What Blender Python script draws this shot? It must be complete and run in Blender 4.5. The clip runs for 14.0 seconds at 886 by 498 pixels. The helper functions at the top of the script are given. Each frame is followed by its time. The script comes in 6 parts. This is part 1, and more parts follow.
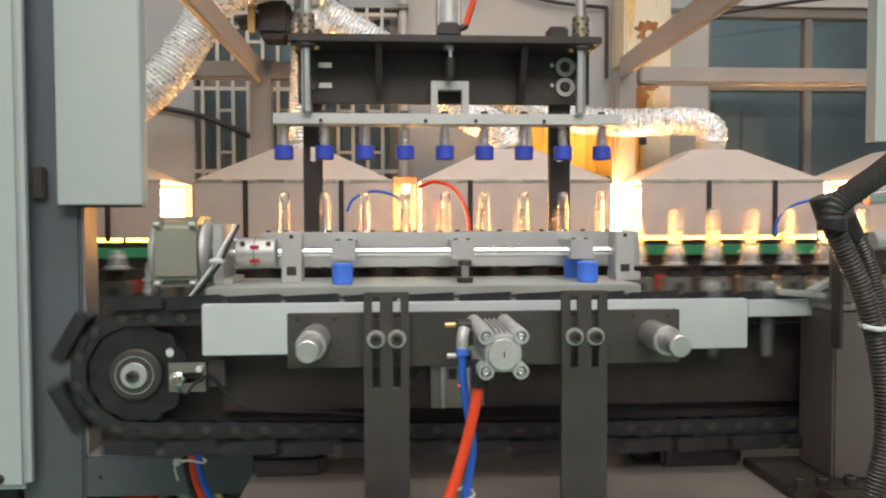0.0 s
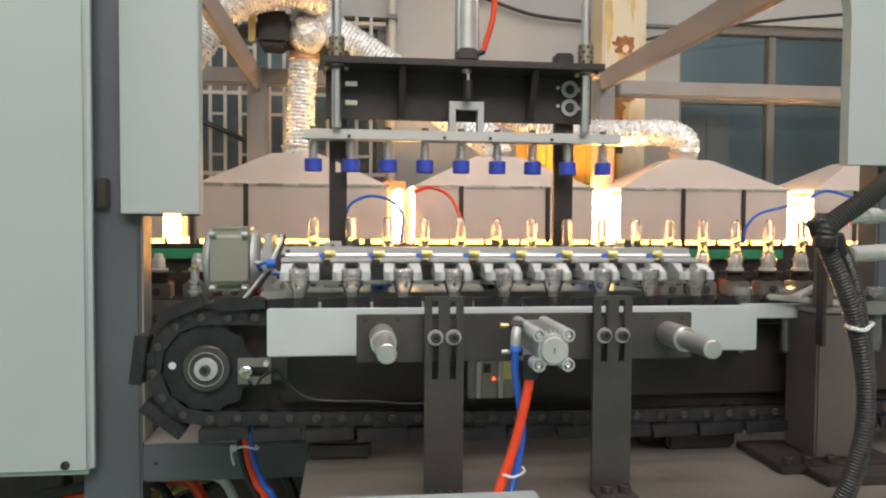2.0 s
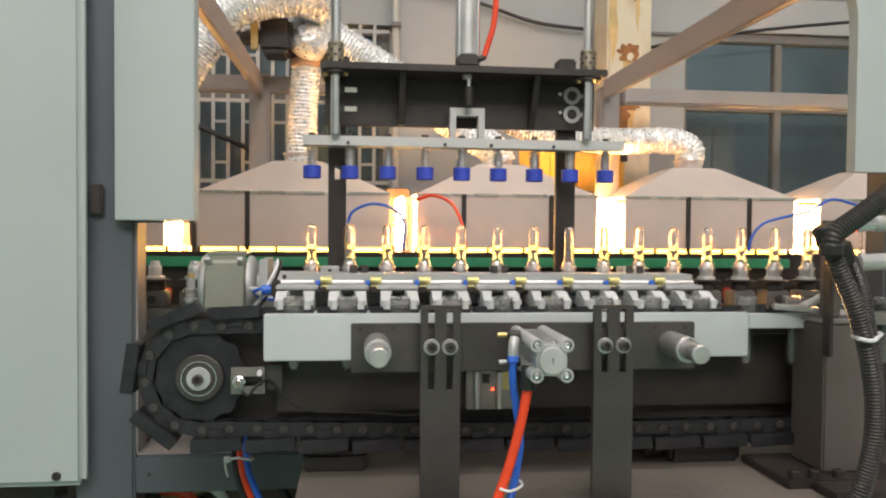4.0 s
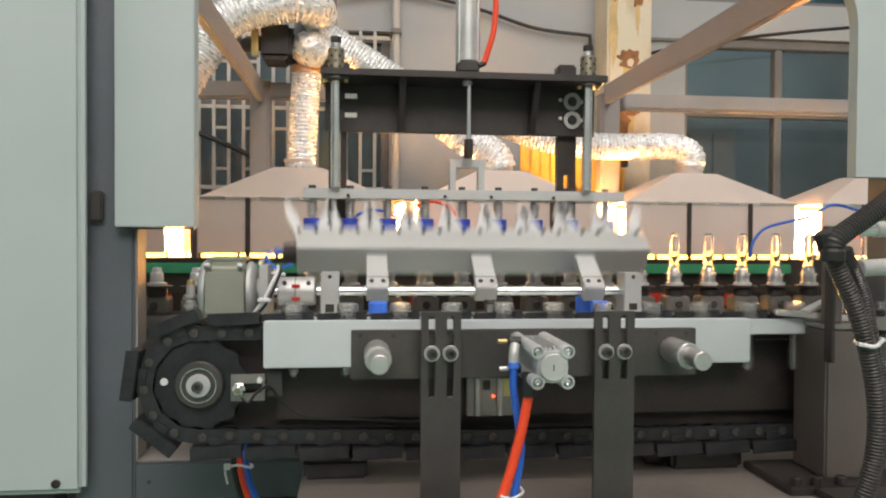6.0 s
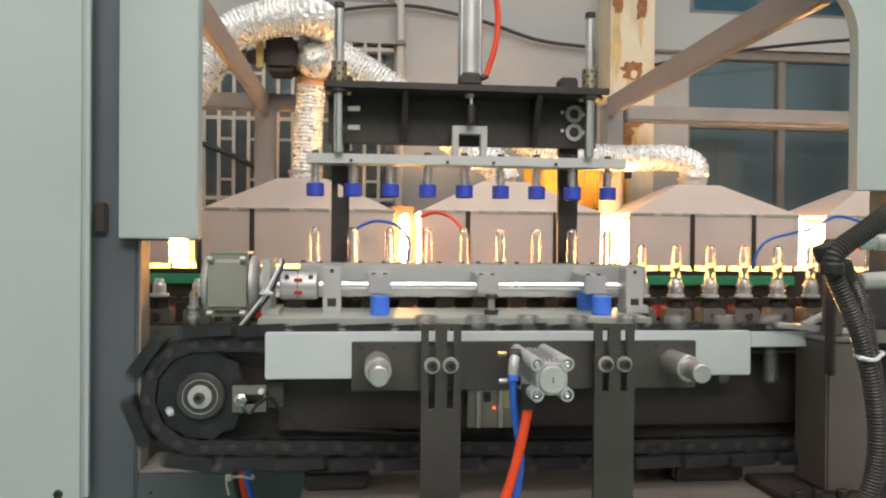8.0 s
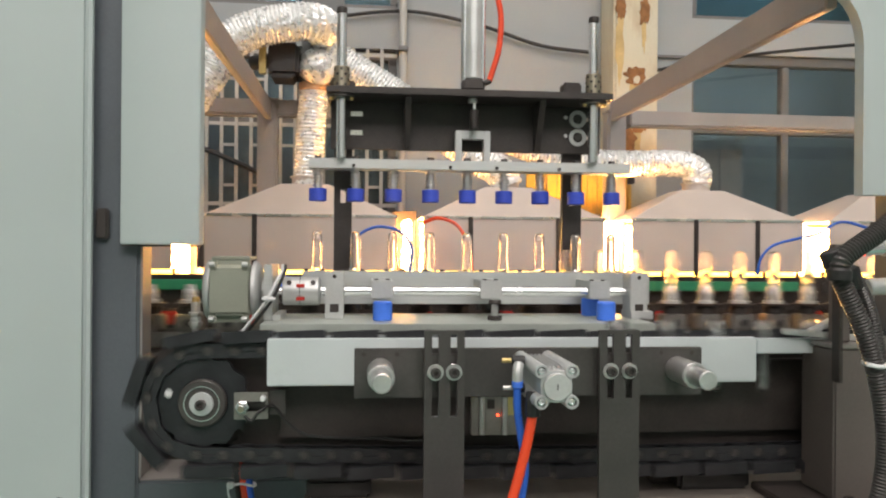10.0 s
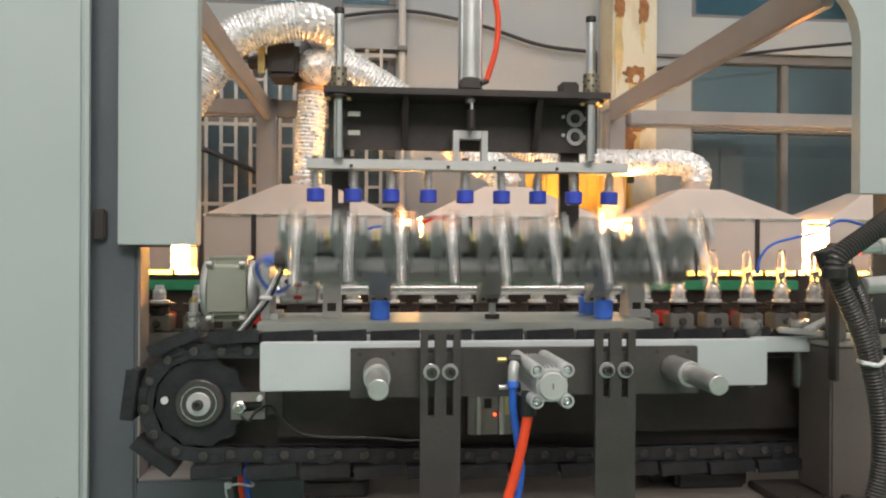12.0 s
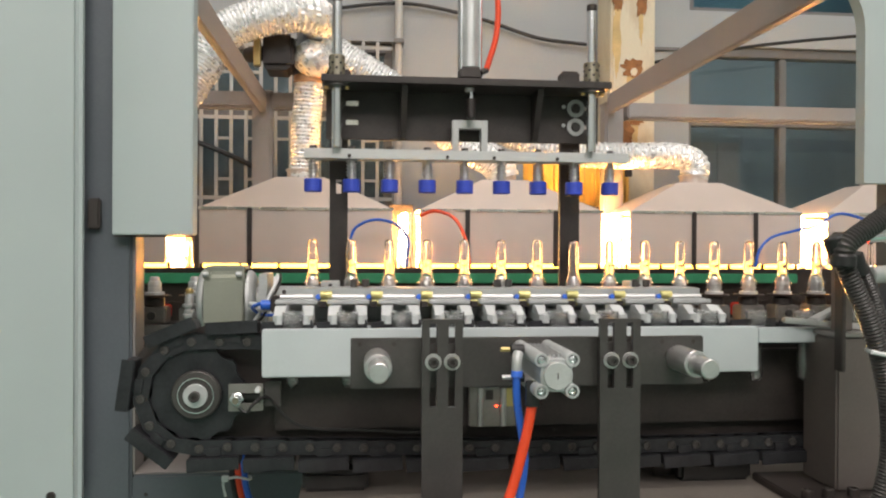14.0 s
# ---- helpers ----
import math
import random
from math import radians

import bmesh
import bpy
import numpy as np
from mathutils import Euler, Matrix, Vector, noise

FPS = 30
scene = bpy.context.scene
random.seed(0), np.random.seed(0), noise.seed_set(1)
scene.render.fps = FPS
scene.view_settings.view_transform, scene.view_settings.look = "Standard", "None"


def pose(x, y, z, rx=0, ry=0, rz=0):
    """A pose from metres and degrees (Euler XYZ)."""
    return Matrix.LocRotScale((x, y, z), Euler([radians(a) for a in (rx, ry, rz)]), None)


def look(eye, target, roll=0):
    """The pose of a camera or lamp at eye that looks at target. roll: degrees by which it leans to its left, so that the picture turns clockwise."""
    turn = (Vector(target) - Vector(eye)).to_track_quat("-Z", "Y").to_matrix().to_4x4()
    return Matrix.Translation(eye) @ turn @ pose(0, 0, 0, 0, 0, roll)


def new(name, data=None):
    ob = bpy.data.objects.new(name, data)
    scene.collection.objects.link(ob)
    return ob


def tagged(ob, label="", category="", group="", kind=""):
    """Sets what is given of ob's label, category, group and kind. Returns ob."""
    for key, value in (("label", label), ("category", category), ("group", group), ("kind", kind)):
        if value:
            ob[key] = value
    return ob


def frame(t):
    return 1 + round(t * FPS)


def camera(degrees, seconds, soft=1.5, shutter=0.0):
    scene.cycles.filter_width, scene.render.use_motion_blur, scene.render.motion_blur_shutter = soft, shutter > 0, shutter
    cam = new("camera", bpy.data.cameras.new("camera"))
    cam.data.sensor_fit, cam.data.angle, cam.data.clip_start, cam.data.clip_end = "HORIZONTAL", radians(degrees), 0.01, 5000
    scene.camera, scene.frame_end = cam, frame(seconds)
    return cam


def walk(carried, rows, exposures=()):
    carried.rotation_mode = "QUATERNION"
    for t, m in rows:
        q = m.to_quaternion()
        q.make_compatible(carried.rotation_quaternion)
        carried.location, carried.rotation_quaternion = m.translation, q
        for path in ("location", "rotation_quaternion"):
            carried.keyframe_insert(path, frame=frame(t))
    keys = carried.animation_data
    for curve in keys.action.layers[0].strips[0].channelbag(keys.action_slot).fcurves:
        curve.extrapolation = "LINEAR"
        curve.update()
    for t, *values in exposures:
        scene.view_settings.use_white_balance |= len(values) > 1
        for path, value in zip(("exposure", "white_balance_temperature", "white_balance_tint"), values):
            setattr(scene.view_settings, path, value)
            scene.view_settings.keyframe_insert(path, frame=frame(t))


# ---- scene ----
cam = camera(59.4, 14.0, soft=2.1, shutter=0.4)
PATH = [
    (0, (0.0099, 0.0106, 1.3023), (0.1102, 1.5261, 1.2460), -0.2),
    (0.5, (-0.0707, -0.0600, 1.3144), (0.0403, 1.4546, 1.2483), -0.4),
    (1, (-0.1368, -0.1132, 1.3160), (0.0213, 1.3969, 1.2498), 0.1),
    (1.5, (-0.1360, -0.1178, 1.3220), (0.0433, 1.3908, 1.2582), 0.3),
    (2, (-0.1208, -0.1117, 1.3236), (0.0631, 1.3954, 1.2628), 0.4),
    (2.5, (-0.1186, -0.1094, 1.3243), (0.0654, 1.3984, 1.2673), 0.4),
    (3, (-0.1140, -0.1018, 1.3220), (0.0631, 1.4075, 1.2704), 0.4),
    (5.5, (-0.1026, -0.0882, 1.3205), (0.0676, 1.4220, 1.2856), 0.5),
    (6, (-0.1049, -0.0889, 1.3213), (0.0654, 1.4212, 1.2894), 0.4),
    (6.5, (-0.1049, -0.0935, 1.3220), (0.0638, 1.4174, 1.2924), 0.4),
    (7, (-0.1056, -0.0935, 1.3251), (0.0623, 1.4174, 1.2992), 0.5),
    (7.5, (-0.0988, -0.0965, 1.3251), (0.0646, 1.4151, 1.3061), 0.4),
    (8, (-0.0996, -0.0950, 1.3243), (0.0608, 1.4166, 1.3122), 0.5),
    (10.5, (-0.1003, -0.0866, 1.3243), (0.0532, 1.4258, 1.3236), 0.4),
    (11, (-0.1018, -0.0866, 1.3236), (0.0502, 1.4258, 1.3228), 0.3),
    (11.5, (-0.0965, -0.0897, 1.3236), (0.0547, 1.4235, 1.3220), 0.4),
    (12, (-0.0927, -0.0889, 1.3243), (0.0600, 1.4235, 1.3228), 0.3),
    (12.5, (-0.0866, -0.0889, 1.3213), (0.0669, 1.4235, 1.3205), 0.2),
    (13, (-0.0897, -0.0783, 1.3175), (0.0699, 1.4334, 1.3152), 0.3),
    (13.5, (-0.0912, -0.0775, 1.3182), (0.0714, 1.4334, 1.3129), 0.3),
    (14, (-0.0996, -0.0699, 1.3137), (0.0631, 1.4410, 1.3053), 0.3),
]
walk(cam, [(t, look(eye, target, roll)) for t, eye, target, roll in PATH], [(0, 0.45, 7400, 18), (14, 0.45, 7400, 18)])

# ---- world and light: a factory hall with daylight windows behind the viewer and lamps under the roof ----
world = bpy.data.worlds.new("hall_sky")
scene.world = world
world.use_nodes = True
_n = world.node_tree.nodes
_sky = _n.new("ShaderNodeTexSky")
_sky.sky_type = 'NISHITA'
_sky.sun_disc = False
_sky.sun_elevation, _sky.sun_rotation = radians(40), radians(200)
world.node_tree.links.new(_sky.outputs[0], _n["Background"].inputs[0])
_n["Background"].inputs[1].default_value = 0.1


def area(name, eye, target, sx, sy, watts, colour):
    data = bpy.data.lights.new(name, 'AREA')
    data.shape, data.size, data.size_y, data.energy, data.color = 'RECTANGLE', sx, sy, watts, colour
    ob = new(name, data)
    ob.matrix_world = look(eye, target)
    return ob


area("window_daylight", (0.5, -3.9, 5.5), (0.5, 1.0, 1.3), 6.0, 2.2, 205, (0.93, 0.97, 1.0))
area("roof_light", (0.6, 0.2, 5.8), (0.6, 0.2, 0.0), 4.0, 0.5, 56, (0.97, 0.98, 1.0))
area("roof_light", (0.6, 2.3, 5.8), (0.6, 2.3, 0.0), 4.0, 0.5, 10, (0.97, 0.98, 1.0))

# ---- materials ----


def mat(name, rgb, rough=0.5, metal=0.0, vary=0.12, scale=9.0, grain=220.0, bump=0.0, stretch=(1, 1, 1), dirt=None, dirt_amount=0.0, spec=0.5, obj_vary=0.0):
    m = bpy.data.materials.new(name)
    m.use_nodes = True
    nt = m.node_tree
    n, lk = nt.nodes, nt.links.new
    b = n["Principled BSDF"]
    tc = n.new("ShaderNodeTexCoord")
    mp = n.new("ShaderNodeMapping")
    mp.inputs["Scale"].default_value = stretch
    lk(tc.outputs["Object"], mp.inputs[0])
    big = n.new("ShaderNodeTexNoise")
    big.inputs["Scale"].default_value, big.inputs["Detail"].default_value = scale, 5
    lk(mp.outputs[0], big.inputs[0])
    fine = n.new("ShaderNodeTexNoise")
    fine.inputs["Scale"].default_value, fine.inputs["Detail"].default_value = grain, 3
    lk(mp.outputs[0], fine.inputs[0])
    add = n.new("ShaderNodeMath")
    add.operation = 'MULTIPLY_ADD'
    add.inputs[1].default_value = 0.45
    lk(fine.outputs[0], add.inputs[0])
    lk(big.outputs[0], add.inputs[2])
    ramp = n.new("ShaderNodeValToRGB")
    ramp.color_ramp.elements[0].position, ramp.color_ramp.elements[1].position = 0.45, 1.0
    lo, hi = [max(0, c * (1 - vary)) for c in rgb], [min(1, c * (1 + vary)) for c in rgb]
    ramp.color_ramp.elements[0].color, ramp.color_ramp.elements[1].color = (*lo, 1), (*hi, 1)
    lk(add.outputs[0], ramp.inputs[0])
    colour = ramp.outputs[0]
    if dirt:
        dn = n.new("ShaderNodeTexNoise")
        dn.inputs["Scale"].default_value, dn.inputs["Detail"].default_value, dn.inputs["Roughness"].default_value = scale * 0.7, 8, 0.7
        lk(mp.outputs[0], dn.inputs[0])
        dr = n.new("ShaderNodeValToRGB")
        dr.color_ramp.elements[0].position, dr.color_ramp.elements[1].position = 0.62 - 0.2 * dirt_amount, 0.70
        lk(dn.outputs[0], dr.inputs[0])
        mx = n.new("ShaderNodeMix")
        mx.data_type = 'RGBA'
        mx.inputs[7].default_value = (*dirt, 1)
        mul = n.new("ShaderNodeMath")
        mul.operation = 'MULTIPLY'
        mul.inputs[1].default_value = dirt_amount
        lk(dr.outputs[0], mul.inputs[0])
        lk(mul.outputs[0], mx.inputs[0])
        lk(colour, mx.inputs[6])
        colour = mx.outputs[2]
    if obj_vary:
        oi = n.new("ShaderNodeObjectInfo")
        hv = n.new("ShaderNodeHueSaturation")
        mr = n.new("ShaderNodeMapRange")
        mr.inputs[3].default_value, mr.inputs[4].default_value = 1 - obj_vary, 1 + obj_vary
        lk(oi.outputs["Random"], mr.inputs[0])
        lk(mr.outputs[0], hv.inputs["Value"])
        lk(colour, hv.inputs["Color"])
        colour = hv.outputs[0]
    lk(colour, b.inputs["Base Color"])
    rr = n.new("ShaderNodeMapRange")
    rr.inputs[3].default_value, rr.inputs[4].default_value = max(0.02, rough - 0.1), min(1, rough + 0.12)
    lk(big.outputs[0], rr.inputs[0])
    lk(rr.outputs[0], b.inputs["Roughness"])
    b.inputs["Metallic"].default_value = metal
    b.inputs["Specular IOR Level"].default_value = spec
    if bump:
        bp = n.new("ShaderNodeBump")
        bp.inputs["Strength"].default_value, bp.inputs["Distance"].default_value = bump, 0.002
        lk(add.outputs[0], bp.inputs["Height"])
        lk(bp.outputs[0], b.inputs["Normal"])
    return m


def glow(name, rgb, strength):
    m = bpy.data.materials.new(name)
    m.use_nodes = True
    b = m.node_tree.nodes["Principled BSDF"]
    b.inputs["Base Color"].default_value = (*rgb, 1)
    b.inputs["Emission Color"].default_value = (*rgb, 1)
    b.inputs["Emission Strength"].default_value = strength
    return m


def clear(name, rgb, ior, rough=0.02, through_weight=1.0, coat=0.0):
    m = bpy.data.materials.new(name)
    m.use_nodes = True
    b = m.node_tree.nodes["Principled BSDF"]
    b.inputs["Base Color"].default_value = (*rgb, 1)
    b.inputs["Transmission Weight"].default_value = through_weight
    b.inputs["IOR"].default_value, b.inputs["Roughness"].default_value = ior, rough
    b.inputs["Coat Weight"].default_value = coat
    b.inputs["Coat IOR"].default_value, b.inputs["Coat Roughness"].default_value = 1.6, 0.08
    return m


M_PANEL = mat("grey_green_powder_coat", (0.44, 0.50, 0.495), 0.42, vary=0.05, scale=3, grain=500, bump=0.05, dirt=(0.45, 0.46, 0.42), dirt_amount=0.12)
M_FRAME = mat("slate_grey_paint", (0.10, 0.113, 0.128), 0.45, vary=0.15, scale=5, grain=300, bump=0.05)
M_BLACK = mat("blackened_steel", (0.042, 0.034, 0.031), 0.5, 0.15, vary=0.35, scale=14, bump=0.1, dirt=(0.07, 0.055, 0.045), dirt_amount=0.35)
M_CHAIN = mat("oiled_chain_steel", (0.034, 0.035, 0.039), 0.38, 0.4, vary=0.4, scale=30, bump=0.1, dirt=(0.06, 0.055, 0.05), dirt_amount=0.3)
M_GREYSTEEL = mat("dark_oxide_steel", (0.078, 0.072, 0.068), 0.42, 0.4, vary=0.2, scale=16, bump=0.08, dirt=(0.10, 0.095, 0.09), dirt_amount=0.3)
M_BLOCK = mat("light_anodised_block", (0.60, 0.65, 0.66), 0.5, 0.25, vary=0.06, scale=10, grain=400, bump=0.06, dirt=(0.33, 0.35, 0.35), dirt_amount=0.15)
M_ALU = mat("brushed_aluminium", (0.56, 0.57, 0.56), 0.44, 0.6, vary=0.12, scale=7, grain=120, bump=0.06, stretch=(0.25, 3, 3), dirt=(0.35, 0.34, 0.32), dirt_amount=0.2)
M_ALUDULL = mat("dull_aluminium", (0.52, 0.53, 0.52), 0.5, 0.45, vary=0.12, scale=12, grain=300, bump=0.06, dirt=(0.3, 0.3, 0.29), dirt_amount=0.2)
M_CAST = mat("cast_aluminium", (0.58, 0.59, 0.59), 0.5, 0.6, vary=0.15, scale=30, grain=500, bump=0.15)
M_CHROME = mat("polished_steel", (0.78, 0.79, 0.80), 0.22, 1.0, vary=0.06, scale=20, grain=300)
M_STEEL = mat("turned_steel", (0.62, 0.61, 0.60), 0.32, 0.8, vary=0.15, scale=30, grain=400, bump=0.04)
M_WHITEFIN = mat("bright_milled_finger", (0.64, 0.66, 0.66), 0.5, 0.3, vary=0.08, scale=20, grain=300)
M_BEAM = mat("clear_anodised_beam", (0.50, 0.52, 0.51), 0.45, 0.5, vary=0.08, scale=8, grain=160, bump=0.05, stretch=(0.25, 3, 3), dirt=(0.38, 0.38, 0.37), dirt_amount=0.2)
M_MOTOR = mat("motor_grey_green_paint", (0.29, 0.305, 0.25), 0.4, 0.1, vary=0.08, scale=10, grain=300, bump=0.04)
M_BLUE = mat("blue_polyurethane", (0.035, 0.075, 0.50), 0.45, vary=0.12, scale=30, grain=300, obj_vary=0.12)
M_BLUEB = mat("bright_blue_bumper", (0.05, 0.20, 0.82), 0.4, vary=0.1, scale=30, grain=300)
M_BLUETUBE = mat("blue_air_tube", (0.02, 0.13, 0.60), 0.3, vary=0.08, scale=30)
M_REDTUBE = mat("red_air_tube", (0.85, 0.07, 0.02), 0.3, vary=0.08, scale=30)
M_BLACKTUBE = mat("black_rubber", (0.018, 0.017, 0.017), 0.45, vary=0.3, scale=30, bump=0.05)
M_CONDUIT = mat("corrugated_conduit", (0.040, 0.036, 0.034), 0.32, vary=0.3, scale=30, bump=0.05)
M_WHITE = mat("white_nylon", (0.75, 0.76, 0.76), 0.4, vary=0.05, scale=30)
M_GREEN = mat("green_guide_paint", (0.03, 0.30, 0.15), 0.45, vary=0.15, scale=12)
# Green in this plate's colour stands in for the floor's reflection.
M_GREENEDGE = mat("floor_tinted_base_plate", (0.46, 0.50, 0.46), 0.4, 0.35, vary=0.15, scale=12, dirt=(0.2, 0.26, 0.22), dirt_amount=0.3)
M_HOOD = mat("oven_hood_sheet", (0.68, 0.58, 0.52), 0.45, 0.2, vary=0.06, scale=6, grain=200, bump=0.04, dirt=(0.5, 0.42, 0.34), dirt_amount=0.15)
M_REFLECT = mat("lamp_reflector", (0.85, 0.82, 0.75), 0.25, 0.9, vary=0.05, scale=10)
M_TUBESTEEL = mat("rose_grey_frame_tube", (0.33, 0.30, 0.285), 0.45, 0.15, vary=0.1, scale=6, grain=200, bump=0.05)
M_FOIL = mat("crinkled_foil", (0.95, 0.95, 0.94), 0.28, 0.55, vary=0.06, scale=55, grain=190, bump=1.0)
M_FANGREY = mat("fan_grey_paint", (0.14, 0.145, 0.145), 0.5, vary=0.1, scale=8, bump=0.05, dirt=(0.10, 0.095, 0.09), dirt_amount=0.3)
M_COPPER = mat("copper_tone_band", (0.62, 0.36, 0.20), 0.38, 0.7, vary=0.15, scale=30, bump=0.1)
M_YELLOW = mat("yellow_sheet_paint", (0.72, 0.46, 0.11), 0.5, vary=0.1, scale=8, bump=0.05)
# North wall render: white wall darkened in its colour to look shaded.
M_WALL = mat("shaded_off_white_render", (0.345, 0.37, 0.38), 0.8, vary=0.06, scale=2.5, grain=120, bump=0.15, dirt=(0.42, 0.43, 0.42), dirt_amount=0.25)
# Unseen walls and ceiling stay whiter to bounce fill light.
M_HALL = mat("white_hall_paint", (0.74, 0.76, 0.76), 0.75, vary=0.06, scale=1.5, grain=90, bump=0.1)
M_COLUMN = mat("cream_column_rust", (0.66, 0.60, 0.46), 0.7, vary=0.08, scale=5, grain=150, bump=0.1, stretch=(1, 1, 0.4), dirt=(0.36, 0.20, 0.07), dirt_amount=0.55)
M_RUST = mat("rust_patch", (0.30, 0.13, 0.05), 0.85, vary=0.45, scale=30, grain=200, bump=0.3)
M_OCHRE = mat("ochre_rust_stain", (0.60, 0.43, 0.20), 0.75, vary=0.2, scale=14, grain=150, bump=0.1)
M_WINFRAME = mat("grey_window_frame", (0.16, 0.155, 0.15), 0.5, vary=0.12, scale=8)
M_GRILLE = mat("pale_window_grille", (0.48, 0.47, 0.44), 0.55, vary=0.1, scale=12)
M_GLASS = clear("window_glass", (0.82, 0.89, 0.90), 1.45)
M_BLUEGLASS = clear("blue_tinted_glass", (0.50, 0.85, 0.98), 1.22)
# Dark colour stands in for the unlit depth behind the panes.
M_GLASSBACKING = mat("shade_coloured_backing", (0.13, 0.16, 0.17), 0.8, vary=0.35, scale=2.0)
M_FLOOR = mat("green_floor_paint", (0.22, 0.42, 0.33), 0.4, vary=0.15, scale=1.5, grain=60, bump=0.1, dirt=(0.16, 0.24, 0.2), dirt_amount=0.3)
M_NOSE = mat("bright_mandrel_nose", (0.76, 0.76, 0.75), 0.35, 0.5, vary=0.12, scale=40, grain=300)
# Post colour is lifted and browned to stand in for warm glare haze.
M_POST = mat("hazed_post_paint", (0.125, 0.105, 0.095), 0.5, 0.1, vary=0.15, scale=9, bump=0.06, dirt=(0.13, 0.12, 0.11), dirt_amount=0.3)
# Brown in the table colour also imitates the orange glare over it.
M_BED = mat("machined_table_plate", (0.29, 0.255, 0.225), 0.36, 0.45, vary=0.15, scale=4, grain=150, bump=0.05, dirt=(0.10, 0.09, 0.085), dirt_amount=0.5)
M_COVER = mat("blue_grey_cover", (0.38, 0.44, 0.46), 0.45, vary=0.06, scale=6)
M_OVENBED = mat("oven_dark_bed", (0.045, 0.032, 0.026), 0.6, 0.2, vary=0.35, scale=9, bump=0.1)
M_RAIL = mat("worn_rail_steel", (0.30, 0.28, 0.26), 0.4, 0.7, vary=0.2, scale=15, dirt=(0.12, 0.09, 0.07), dirt_amount=0.4)
M_BRASS = mat("brass_fitting", (0.62, 0.46, 0.20), 0.3, 0.9, vary=0.1, scale=20)
M_CAP = mat("yellow_zinc_fitting", (0.62, 0.56, 0.24), 0.35, 0.6, vary=0.15, scale=40, grain=300)
M_BRONZE = mat("dull_bronze", (0.34, 0.30, 0.23), 0.4, 0.8, vary=0.15, scale=30)
M_REDPLASTIC = mat("red_plastic", (0.50, 0.03, 0.02), 0.4, vary=0.1, scale=20)
M_PET = clear("clear_preform_plastic", (0.99, 0.99, 0.99), 1.36, 0.03, 0.975, 1.0)
M_LAMP = glow("infrared_lamp_glow", (1.0, 0.70, 0.13), 5.0)
M_LAMPHOT = glow("infrared_lamp_bank_glow", (1.0, 0.58, 0.22), 52.0)
M_LED = glow("red_indicator_glow", (1.0, 0.06, 0.02), 6.0)
M_TUBELAMP = glow("roof_lamp_glow", (0.95, 0.98, 1.0), 5.0)

# ---- mesh tools ----
ORIGIN = {}


def thing(name, base, label, category, group="", kind=""):
    ob = new(name)
    ob.empty_display_size = 0.02
    ob.location = base
    ORIGIN[ob.name] = Vector(base)
    return tagged(ob, label, category, group, kind)


def mesh_of(name, bm, material, smooth=True):
    me = bpy.data.meshes.new(name)
    bm.normal_update()
    if smooth:
        for f in bm.faces:
            f.smooth = True
        for e in bm.edges:
            if len(e.link_faces) == 2 and e.calc_face_angle(0) > radians(32):
                e.smooth = False
    bm.to_mesh(me)
    bm.free()
    me.materials.append(material)
    return me


def part(name, bm, material, parent, label=""):
    """One mesh under a thing or part, its vertices given in world metres."""
    o = ORIGIN[parent.name]
    bmesh.ops.translate(bm, vec=-o, verts=bm.verts)
    ob = new(name, mesh_of(name, bm, material))
    ob.parent = parent
    ORIGIN[ob.name] = o
    return tagged(ob, label)


def share(name, me, parent, m, label=""):
    """A part on a shared mesh, at the local pose m."""
    ob = new(name, me)
    ob.parent = parent
    ob.matrix_basis = m
    ORIGIN[ob.name] = ORIGIN[parent.name]
    return tagged(ob, label)


def solid(name, bm, material, label, category, group="", kind=""):
    """A thing of one mesh, its origin at the middle of its foot."""
    lo = Vector([min(v.co[i] for v in bm.verts) for i in range(3)])
    hi = Vector([max(v.co[i] for v in bm.verts) for i in range(3)])
    o = Vector(((lo.x + hi.x) / 2, (lo.y + hi.y) / 2, lo.z))
    bmesh.ops.translate(bm, vec=-o, verts=bm.verts)
    ob = new(name, mesh_of(name, bm, material))
    ob.location = o
    ORIGIN[ob.name] = o
    return tagged(ob, label, category, group, kind)


def box(x0, x1, y0, y1, z0, z1, bevel=0.0, bm=None, seg=2):
    out = bm or bmesh.new()
    made = bmesh.ops.create_cube(out, size=1)["verts"]
    for v in made:
        v.co = Vector((x0 + (v.co.x + 0.5) * (x1 - x0), y0 + (v.co.y + 0.5) * (y1 - y0), z0 + (v.co.z + 0.5) * (z1 - z0)))
    if bevel:
        edges = list({e for v in made for e in v.link_edges})
        bmesh.ops.bevel(out, geom=edges, offset=bevel, segments=seg, affect='EDGES')
    return out


